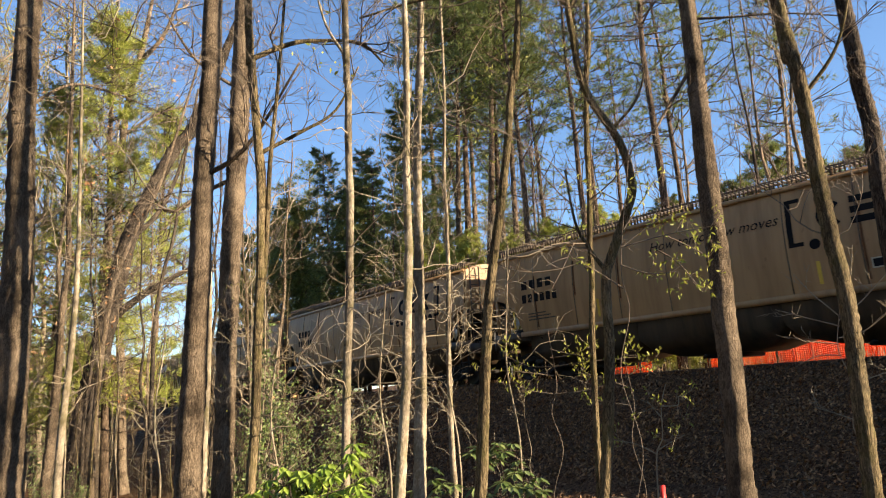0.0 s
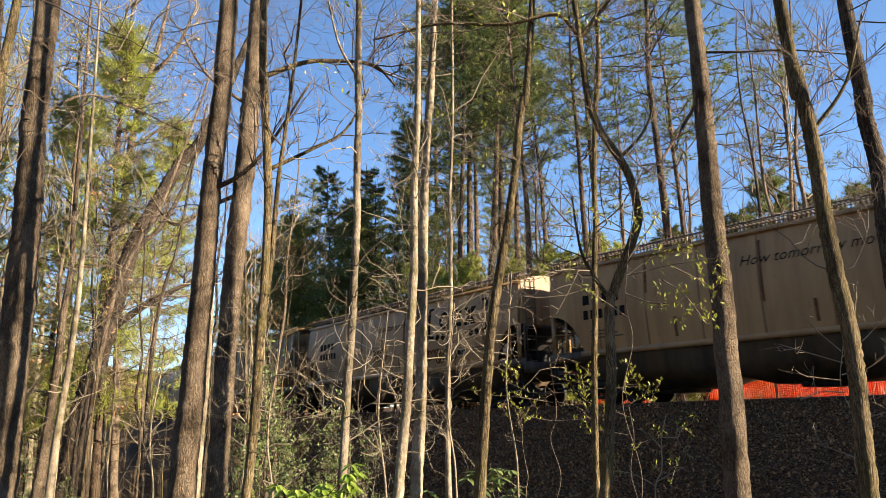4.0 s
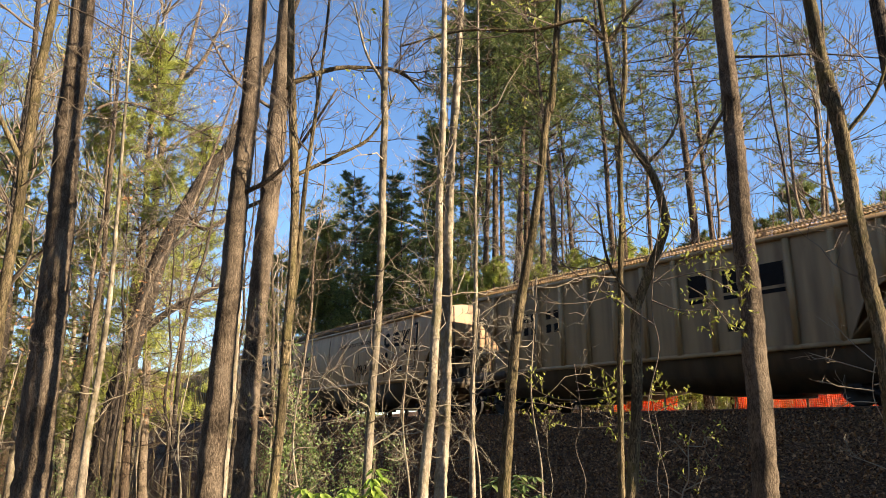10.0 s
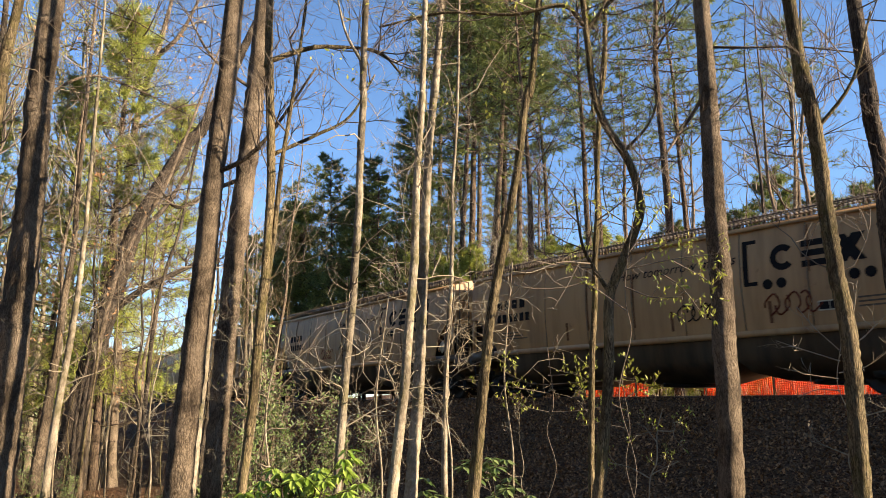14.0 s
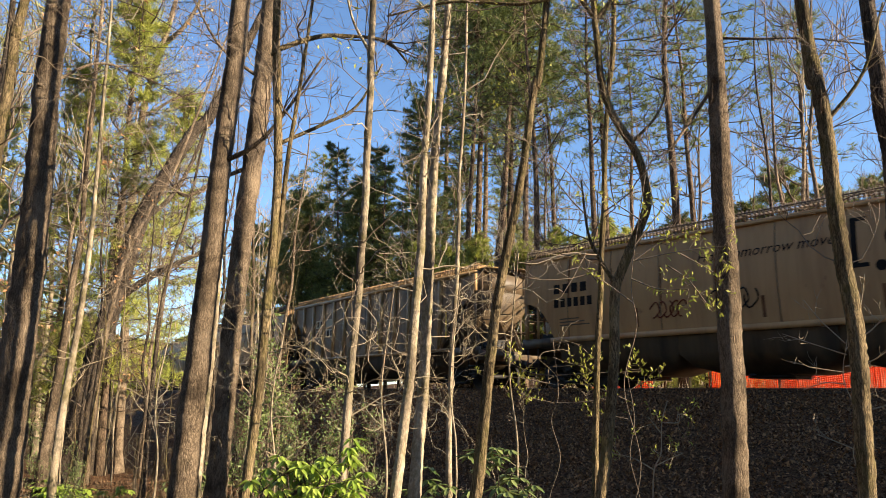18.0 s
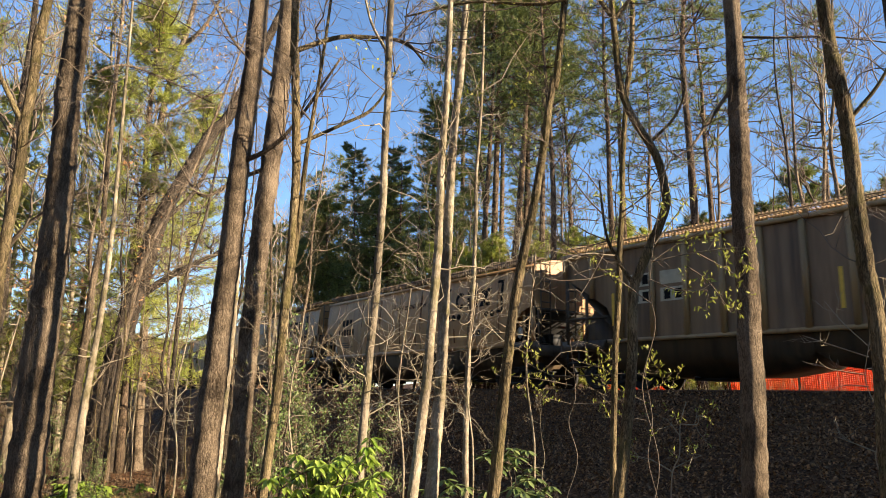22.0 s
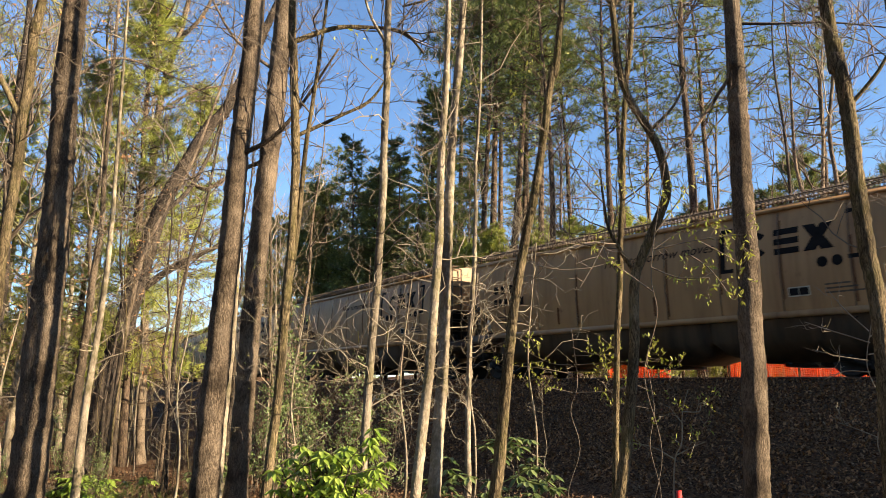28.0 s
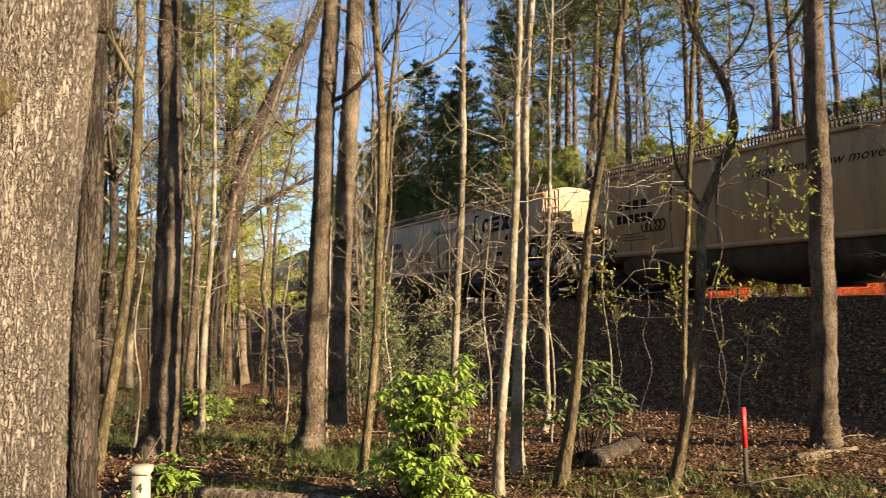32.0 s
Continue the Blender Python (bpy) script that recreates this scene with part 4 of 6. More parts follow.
def build_net():
    """Orange construction netting on stakes behind the track, in sagging stretches, with dead grass before it."""
    root = thing("safety_fence", pose(0, 0, 0), "sunlit orange plastic safety netting on wooden stakes", "fence")
    rng = np.random.default_rng(8)

    def off(s):
        return 6.2 + 0.15 * np.sin(s * 1.1)

    def high(s):
        return 1.22 + 0.2 * np.sin(s * 0.9) * np.sin(s * 2.3)

    for lo, hi in ((-13.2, -10.2), (-7.6, -1.6), (-0.4, 22.0)):
        a = Acc()
        s = np.linspace(lo, hi, int((hi - lo) * 2) + 2)
        for f in np.linspace(0, 1, 20):
            a.tube(place(s, off(s) + 0.04 * np.sin(s * 7 + f * 3), 1.62 + f * high(s) + 0.05 * np.sin(s * 1.7)), np.full(len(s), 0.015), 4)
        for u in np.arange(lo, hi, 0.07):
            p = place(u, off(u))
            a.bar(p + (0, 0, 1.62), p + (0, 0, 1.62 + high(u)), 0.026)
        part("netting", a, ORANGE, root, "orange plastic mesh")
        for u in np.arange(lo + 0.1, hi, 2.4):
            st = Acc()
            p = place(u, off(u) - 0.09)
            st.bar(p + (0, 0, 1.3), p + (0, 0, 1.75 + high(u)), 0.06)
            part("stake", st, LOGWOOD, root)
    g = Acc()
    u = rng.uniform(-22, 12, 520)
    pos = place(u, rng.uniform(5.0, 6.0, len(u)), 1.5)
    needle_tufts(g, pos, np.tile([0, 0, 2.6], (len(pos), 1)), 3, 1.0, 0.014, rng)
    whole("dead_grass", g, STRAW, "tall pale dead grass stalks beyond the railway", "grass", "", "stuff")


build_net()


# ---- trees ----
def spline(ctrl, per=5):
    """Catmull-Rom through the control points."""
    c = np.asarray(ctrl, float)
    c = np.concatenate([[2 * c[0] - c[1]], c, [2 * c[-1] - c[-2]]])
    out = []
    for i in range(1, len(c) - 2):
        for u in np.arange(per) / per:
            a, b, d, e = c[i - 1], c[i], c[i + 1], c[i + 2]
            out.append(0.5 * (2 * b + (d - a) * u + (2 * a - 5 * b + 4 * d - e) * u * u + (3 * b - a - 3 * d + e) * u ** 3))
    out.append(c[-2])
    return np.array(out)


def unit(v):
    return v / (np.linalg.norm(v) + 1e-9)


def grow(acc, p, d, length, r, level, rng, tips=None, up=0.25, kids=(5, 4, 3), wob=0.22):
    """A branch with its side branches and twigs; the tips are gathered for leaves."""
    k = 7 if level < 1 else 5 if level < 2 else 3
    pts = [p]
    dd = d
    for _ in range(k - 1):
        dd = unit(dd + rng.normal(0, wob, 3) + np.array([0, 0, up * 0.3]))
        pts.append(pts[-1] + dd * length / (k - 1))
    pts = np.array(pts)
    acc.tube(pts, r * np.linspace(1, 0.35, k), 5 if r > 0.02 else 3, False)
    if level >= len(kids):
        if tips is not None:
            tips.append((pts[-1], dd))
            tips.append((pts[-2], dd))
        return
    for j in range(kids[level]):
        u = rng.uniform(0.25, 1.0)
        i = min(int(u * (k - 1)), k - 2)
        q = pts[i] + (pts[i + 1] - pts[i]) * (u * (k - 1) - i)
        side = unit(np.cross(dd, rng.normal(0, 1, 3)))
        nd = unit(dd * rng.uniform(0.5, 1.0) + side * rng.uniform(0.5, 1.0) + np.array([0, 0, up * 0.5]))
        grow(acc, q, nd, length * rng.uniform(0.4, 0.65), max(r * 0.55, 0.0026), level + 1, rng, tips, up, kids, wob)


def leaf_cards(acc, pos, dirs, n, spread, size, rng, wide=0.5):
    """Small folded leaves round each position."""
    pos, dirs = np.repeat(np.asarray(pos), n, 0), np.repeat(np.asarray(dirs), n, 0)
    m = len(pos)
    c = pos + rng.normal(0, spread, (m, 3))
    a = dirs * 0.4 + rng.normal(0, 0.6, (m, 3))
    a /= np.linalg.norm(a, axis=1)[:, None] + 1e-9
    b = np.cross(a, rng.normal(0, 1, (m, 3)))
    b /= np.linalg.norm(b, axis=1)[:, None] + 1e-9
    nn = np.cross(a, b)
    s = (size * rng.uniform(0.6, 1.3, m))[:, None]
    v = np.stack([c, c + a * s * 0.5 + b * s * wide * 0.5 + nn * s * 0.12, c + a * s, c + a * s * 0.5 - b * s * wide * 0.5 + nn * s * 0.12], 1)
    i = np.arange(m)[:, None] * 4
    acc.add(v.reshape(-1, 3), None, np.concatenate([i + [0, 1, 2], i + [0, 2, 3]]))


def trunk_points(base, ctrl):
    """Local trunk line from (sideways, height) pairs, seen square on from the path."""
    az = math.atan2(base[0], base[1])
    right = np.array([math.cos(az), -math.sin(az), 0])
    return spline([right * l + np.array([0, 0, z]) for l, z in ctrl], 6), right


def add_trunk(root, pts, r0, r1, bark, flare=0.45, sides=14, rough=0.05, seed=1, seen=6.0, name="trunk"):
    rng = np.random.default_rng(seed)
    z = pts[:, 2]
    rad = np.interp(z, [0, seen, z.max()], [r0, r1, max(0.012, r1 * 0.25)])
    rad = rad * (1 + flare * np.exp(-z / 0.22))
    a = Acc()
    fine = np.linspace(0, 1, len(pts) * 3)
    line = np.stack([np.interp(fine, np.linspace(0, 1, len(pts)), pts[:, j]) for j in range(3)], -1)
    rr = np.interp(fine, np.linspace(0, 1, len(pts)), rad)
    wander = np.cumsum(np.cumsum(rng.normal(0, 1, (len(line), 2)), 0), 0)
    wander -= np.stack([np.polyval(np.polyfit(fine, w, 5), fine) for w in wander.T], -1)
    line[:, :2] += wander / (np.abs(wander).max() + 1e-9) * min(0.018, 0.4 * r0)
    line[0, 2] -= 0.12
    lob = np.arange(sides) * 2 * math.pi / sides
    rz = line[:, 2]
    shape = 1 + 0.16 * np.exp(-rz / 0.3)[:, None] * np.cos(lob * 4 + seed)[None, :] + rng.normal(0, rough, (len(line), sides)) + 0.05 * np.cos(lob[None, :] * 2 + rz[:, None] * 0.7 + seed)
    a.tube(line, rr[:, None] * shape, sides)
    return part(name, a, bark, root, "", True)


def near_tree(name, label, base, ctrl, r0, r1, bark, seed, seen=6.0, limbs=(), twigs=14, low=2.5, spread=1.0, twig_mat=None, sides=14, rough=0.05, leaves=None, kids=(3, 3, 2), category="tree", rise=(-0.1, 0.8)):
    """A tree of the stand by the path: trunk along its bends, limbs where they leave it, many bare twigs."""
    rng = np.random.default_rng(seed)
    root = thing(name, pose(base[0], base[1], gz(*base)), label, category, "trees by the path")
    pts, right = trunk_points(base, ctrl)
    add_trunk(root, pts, r0, r1, bark, 0.45, sides, rough, seed, seen)
    for lctrl, lr in limbs:
        z0 = lctrl[0][1]
        lctrl = [(float(np.interp(z0, pts[:, 2], pts @ right)), z0, 0)] + list(lctrl[1:])
        lp = spline([right * l + np.array([0, 0, z]) + np.array([right[1], -right[0], 0]) * -o for l, z, o in lctrl], 5)
        a = Acc()
        a.tube(lp, np.linspace(lr, lr * 0.4, len(lp)), 8)
        part("limb", a, bark, root, "", True)
        tw = Acc()
        for j in range(7):
            i = rng.integers(len(lp) // 3, len(lp) - 1)
            grow(tw, lp[i], unit(unit(lp[i + 1] - lp[i]) + rng.normal(0, 0.6, 3)), rng.uniform(0.4, 1.0), lr * 0.35, 1, rng, None)
        part("twig_crown", tw, twig_mat or TWIG, root, "", False, "stuff")
    tw, tips = Acc(), []
    z = pts[:, 2]
    for j in range(int(twigs * 1.25)):
        h = rng.uniform(low, z.max() * 0.97)
        p = np.array([np.interp(h, z, pts[:, i]) for i in range(3)])
        an = rng.uniform(0, 6.283)
        el = rng.uniform(*rise)
        d = np.array([math.cos(an) * math.cos(el), math.sin(an) * math.cos(el), math.sin(el)])
        ln = spread * rng.uniform(0.7, 1.6) * (1.0 if h < seen else 1.7)
        grow(tw, p, d, ln, rng.uniform(0.005, 0.0095) * (1 if h < seen else 1.2), 0, rng, tips, 0.12, kids, 0.34)
    if tw.n:
        part("twig_crown", tw, twig_mat or TWIG, root, "bare fine twigs", False, "stuff")
    if leaves and tips:
        lf = Acc()
        leaf_cards(lf, [t[0] for t in tips], [t[1] for t in tips], leaves[1], 0.06, leaves[2], rng)
        part("foliage", lf, leaves[0], root, leaves[3], False, "stuff")
    return root


near_tree("broadleaf_tree", "tall grey-barked tree trunk in patchy sun, furrowed bark", (-4.61, 7.88), [(0, 0), (0.09, 0.62), (0.09, 2.18), (0.08, 3.59), (0.04, 4.96), (0.02, 6.42), (-0.05, 17)], 0.178, 0.135, BARK_OAK, 11, 6.4, [([(0.03, 5.2, 0), (0.5, 5.6, 0), (1.0, 5.62, 0.1), (1.7, 5.45, 0.2)], 0.02)], 16, 4.5)
near_tree("broadleaf_tree", "straight tall tree trunk with ridged grey-brown bark", (-2.94, 8.63), [(0, 0), (0.07, 0.58), (0.12, 2.4), (0.18, 3.81), (0.23, 5.31), (0.29, 6.92), (0.52, 18)], 0.153, 0.121, BARK_OAK, 12, 6.9, [([(0.17, 4.6, 0), (0.55, 4.75, -0.3), (0.85, 5.1, -0.5), (1.3, 5.9, -0.7)], 0.035)], 14, 3.2)
near_tree("dead_stub", "slim pale dead stem leaning against a big trunk", (-3.12, 9.83), [(0, 0), (0.02, 0.48), (0.04, 1.34), (0.09, 2.24), (0.1, 3.17), (0.09, 3.97), (0.09, 4.6)], 0.068, 0.024, BARK_PALE, 13, 4, (), 3, 2.0, 0.6, None, 10)
near_tree("broadleaf_tree", "tall brown-grey tree trunk standing close to its neighbour", (-3.29, 11.19), [(0, 0), (0.05, 0.36), (0.11, 2.71), (0.19, 4.53), (0.29, 6.47), (0.36, 8.55), (0.55, 18)], 0.164, 0.146, BARK_OAK, 14, 8.5, [([(0.22, 5.5, 0), (-0.3, 5.2, 0), (-0.75, 4.9, 0), (-1.1, 5.3, 0)], 0.04), ([(0.3, 7, 0), (-0.4, 7.5, 0), (-0.9, 8.4, 0.2)], 0.035)], 16, 4)
near_tree("forked_tree", "slim brown tree forking low, mossy in places", (-1.79, 6.78), [(0, 0), (0.08, 0.75), (0.15, 1.71), (0.18, 2.5), (0.2, 3.28), (0.18, 4.15), (0.12, 5.06), (0.08, 5.69), (-0.16, 12)], 0.047, 0.038, BARK_MOSS, 15, 5.7, [([(0.18, 2.45, 0), (0.25, 3.2, 0), (0.29, 4.0, 0), (0.35, 4.6, 0), (0.42, 5.4, 0), (0.5, 6.6, 0)], 0.03), ([(0.2, 5.1, 0), (0.5, 5.3, 0), (0.8, 5.36, 0), (1.25, 5.42, 0.1), (1.5, 5.2, 0.1)], 0.03), ([(0.28, 4.1, 0), (0.6, 4.35, 0), (0.95, 4.6, 0), (1.2, 5.1, 0)], 0.022)], 16, 3.0, 0.8)
near_tree("slim_tree", "slender pale smooth-barked tree in full sun", (-0.85, 6.65), [(0, 0), (0.03, 1.02), (0.08, 2.06), (0.12, 2.96), (0.14, 3.8), (0.15, 4.67), (0.14, 5.6), (0.14, 13)], 0.04, 0.031, BARK_PALE, 16, 5.6, [([(0.12, 5.0, 0), (-0.05, 5.35, 0), (-0.18, 5.9, 0)], 0.018)], 18, 1.2, 0.8, TWIG_PALE)
near_tree("slim_tree", "pale grey twin stem leaning slightly, lower part shaded", (-0.38, 6.16), [(0, 0), (0.06, 0.82), (0.15, 1.92), (0.21, 2.69), (0.24, 3.61), (0.26, 4.42), (0.29, 5.27), (0.49, 15)], 0.046, 0.025, BARK_PALE, 17, 5.3, (), 16, 1.0, 0.8, TWIG_PALE)
near_tree("slim_tree", "dark-footed tree with a white sunlit upper stem", (-0.22, 7.36), [(0, 0), (0.02, 0.72), (0.08, 1.96), (0.12, 2.94), (0.15, 3.85), (0.21, 5.13), (0.29, 6.02), (0.9, 17)], 0.064, 0.038, BARK_PALE, 18, 6.0, (), 14, 2.4, 0.9, TWIG_PALE)
near_tree("sapling_tree", "thin whitish sapling among bare twigs", (0.12, 10.34), [(0, 0), (0.05, 0.51), (0.1, 2.58), (0.14, 3.8), (0.17, 4.83), (0.21, 5.98), (0.3, 10)], 0.046, 0.022, BARK_PALE, 19, 6, (), 22, 1.2, 1.0, TWIG_PALE, 10)
near_tree("leaning_tree", "leaning tree with mottled bark and mossy patches", (0.20, 6.58), [(0, 0), (0.15, 0.79), (0.26, 1.9), (0.38, 2.71), (0.5, 3.35), (0.62, 4.07), (0.71, 4.65), (0.82, 5.42), (1.45, 13)], 0.059, 0.031, BARK_MOSS, 20, 5.4, (), 12, 3.2, 0.8, None, 14, 0.05, (LEAF_NEW, 2, 0.05, "sparse new leaves"))
near_tree("slim_tree", "thin pale pole with mossy bark beside a crooked tree", (1.35, 6.73), [(0, 0), (0.06, 0.75), (0.13, 1.93), (0.18, 2.93), (0.24, 3.75), (0.31, 4.61), (0.38, 5.51), (0.6, 10)], 0.033, 0.023, BARK_MOSS, 21, 5.5, (), 12, 2.5, 0.7, None, 10)
near_tree("crooked_tree", "crooked mossy tree bending in an S, few new leaves", (1.26, 6.45), [(0, 0), (0.14, 0.79), (0.22, 1.39), (0.29, 1.92), (0.33, 2.51), (0.4, 2.76), (0.52, 3.06), (0.6, 3.29), (0.62, 3.45), (0.59, 3.77), (0.48, 4.02), (0.35, 4.26), (0.26, 4.55), (0.23, 4.95), (0.21, 5.28), (0.12, 7.2)], 0.058, 0.028, BARK_MOSS, 22, 5.3, [([(0.37, 2.6, 0), (0.2, 2.85, 0), (0.1, 3.1, 0), (0.05, 3.6, 0)], 0.022), ([(0.22, 5.25, 0), (0.0, 5.5, 0), (-0.5, 5.45, 0), (-1.2, 5.6, 0.1), (-1.9, 5.5, 0.1)], 0.026), ([(0.22, 5.2, 0), (0.45, 5.5, 0), (0.8, 5.85, 0)], 0.024), ([(0.52, 3.95, 0), (0.75, 4.2, 0), (0.85, 4.5, 0), (0.7, 4.6, 0)], 0.016)], 8, 3.2, 0.7)
near_tree("broadleaf_tree", "straight tree with deeply grooved bark lit from one side", (3.43, 8.64), [(0, 0), (0.01, 0.5), (0.05, 1.94), (0.07, 3.28), (0.08, 4.69), (0.09, 5.67), (0.1, 6.6), (0.14, 17)], 0.155, 0.098, BARK_OAK, 23, 6.6, [([(0.1, 6.2, 0), (0.6, 6.1, 0), (1.2, 6.05, 0.1), (2.0, 5.85, 0.2)], 0.02), ([(0.08, 5.6, 0), (-0.3, 5.0, -0.1), (-0.5, 4.7, -0.2), (-0.75, 4.55, -0.2)], 0.025)], 10, 5.0, 1.2)
near_tree("leaning_tree", "dark mossy trunk curving gently", (3.27, 5.77), [(0, 0), (0.02, 0.66), (0.06, 1.46), (0.05, 1.95), (0.04, 2.45), (0.02, 2.92), (0.0, 3.42), (-0.03, 4.03), (-0.07, 4.52), (-0.09, 4.85), (-0.39, 12)], 0.068, 0.056, BARK_MOSS, 24, 4.8, [([(0, 3.9, 0), (0.3, 4.3, 0), (0.5, 4.9, 0)], 0.02)], 12, 2.6, 0.8)
near_tree("leaning_tree", "dark leaning trunk with a pale lit edge", (4.07, 6.23), [(0, 0), (0, 2.85), (0, 3.37), (0.01, 3.91), (-0.02, 4.47), (-0.03, 5.06), (-0.16, 12)], 0.075, 0.07, BARK_DARK, 25, 5, (), 14, 3.0, 0.9)
near_tree("forked_tree", "brown-stemmed tree forking at head height twice over", (-4.72, 6.82), [(0, 0), (0.26, 2.18), (0.27, 2.85), (0.3, 3.5), (0.3, 4.04), (0.3, 4.38), (0.31, 4.99), (0.32, 5.44), (0.35, 5.85), (0.67, 12)], 0.061, 0.045, BARK_MOSS, 26, 5.8, [([(0.3, 4.3, 0), (0.05, 4.75, 0), (-0.2, 5.2, 0), (-0.45, 6.2, 0)], 0.032)], 14, 3.0, 0.9)
near_tree("leaning_tree", "big dark tree leaning far over, forking", (-9.22, 18.87), [(0, 0), (0.19, 1.87), (0.39, 3.12), (0.71, 4.72), (1.12, 6.8), (1.65, 8.18), (2.31, 9.64), (2.97, 10.81), (5.06, 17)], 0.3, 0.16, BARK_DARK, 27, 10.8, [([(0.7, 4.6, 0), (1.5, 5.3, 0), (2.4, 5.9, 0), (3.2, 6.3, 0)], 0.11), ([(1.1, 6.8, 0), (1.9, 7.7, 0), (2.5, 9.3, 0), (2.9, 11.5, 0)], 0.08)], 18, 5, 1.8)
near_tree("leaning_tree", "pale sunlit stem leaning beside a darker tree", (-8.39, 18.16), [(0, 0), (0.05, 2.83), (0.2, 4.41), (0.42, 5.76), (0.88, 7.03), (1.44, 8.38), (2.86, 14)], 0.075, 0.045, BARK_OAK, 28, 8.4, (), 14, 4, 1.6)
near_tree("slim_tree", "thin crooked sunlit stem with side twigs", (-4.97, 9.82), [(0, 0), (0.01, 0.46), (0.04, 1.62), (0.09, 2.54), (0.13, 3.49), (0.13, 4.31), (0.11, 4.98), (0.01, 9)], 0.055, 0.026, BARK_PALE, 29, 5, (), 18, 1.5, 1.0, TWIG_PALE)
near_tree("slim_tree", "crooked grey-brown stem with dry leaves clinging", (-6.03, 11.52), [(0, 0), (0.03, 0.8), (0.11, 2.2), (0.14, 3.57), (0.19, 4.63), (0.16, 5.31), (0.06, 10)], 0.085, 0.038, BARK_OAK, 30, 5.3, (), 18, 1.8, 1.2, None, 12, 0.05, (LEAF_RUST, 1, 0.07, "few dry brown leaves"))
near_tree("broadleaf_tree", "tall pale tree forking into a wide bare crown", (-9.32, 22.12), [(0, 0), (-0.12, 3.3), (-0.3, 6.1), (-0.35, 8.84), (-0.29, 11.15), (-0.09, 12.77), (0.15, 13.84), (0.59, 17)], 0.13, 0.1, BARK_OAK, 31, 13.8, [([(0.1, 13.6, 0), (0.8, 14.6, 0), (1.4, 16.4, 0)], 0.09), ([(-0.2, 12.2, 0), (-0.7, 13.6, 0), (-0.8, 16, 0)], 0.07), ([(-0.3, 11, 0), (0.8, 11.9, 0), (2.2, 12.4, 0)], 0.05)], 16, 9, 2.2, TWIG_PALE)
near_tree("slim_tree", "thin leaning understorey stem", (-5.40, 13.99), [(0, 0), (0.01, 1.33), (0.02, 2.82), (0.04, 3.71), (0.2, 4.74), (0.37, 5.57), (0.65, 8)], 0.055, 0.028, BARK_DARK, 32, 5.6, (), 14, 2, 1.0)
for x, y, h, n, low, label in ((-0.61, 8.5, 3.0, 7, 1.4, "thin understorey sapling with level pale twigs"), (0.88, 8.6, 3.4, 6, 1.7, "bare sapling with level sprays of pale twigs"), (-1.95, 8.9, 2.7, 9, 0.7, "low sapling with sunlit twigs and first buds"), (0.2, 9.3, 3.2, 5, 1.3, "thin understorey sapling with level pale twigs"), (-3.6, 9.6, 2.8, 6, 0.8, "low sapling of fine sunlit twigs"), (-5.2, 8.4, 2.6, 5, 0.7, "low sapling of fine sunlit twigs")):
    near_tree("understorey_sapling", label, (x, y), [(0, 0), (0.06, h * 0.3), (-0.03, h * 0.6), (0.08, h)], 0.016, 0.008, BARK_PALE, int(200 + x * 13 + y * 7), h, (), n, low, 0.75, TWIG_PALE, 8, 0.03, (LEAF_NEW, 1, 0.022, "opening buds") if n == 9 else None, (3, 2, 2), "sapling", (-0.15, 0.3))


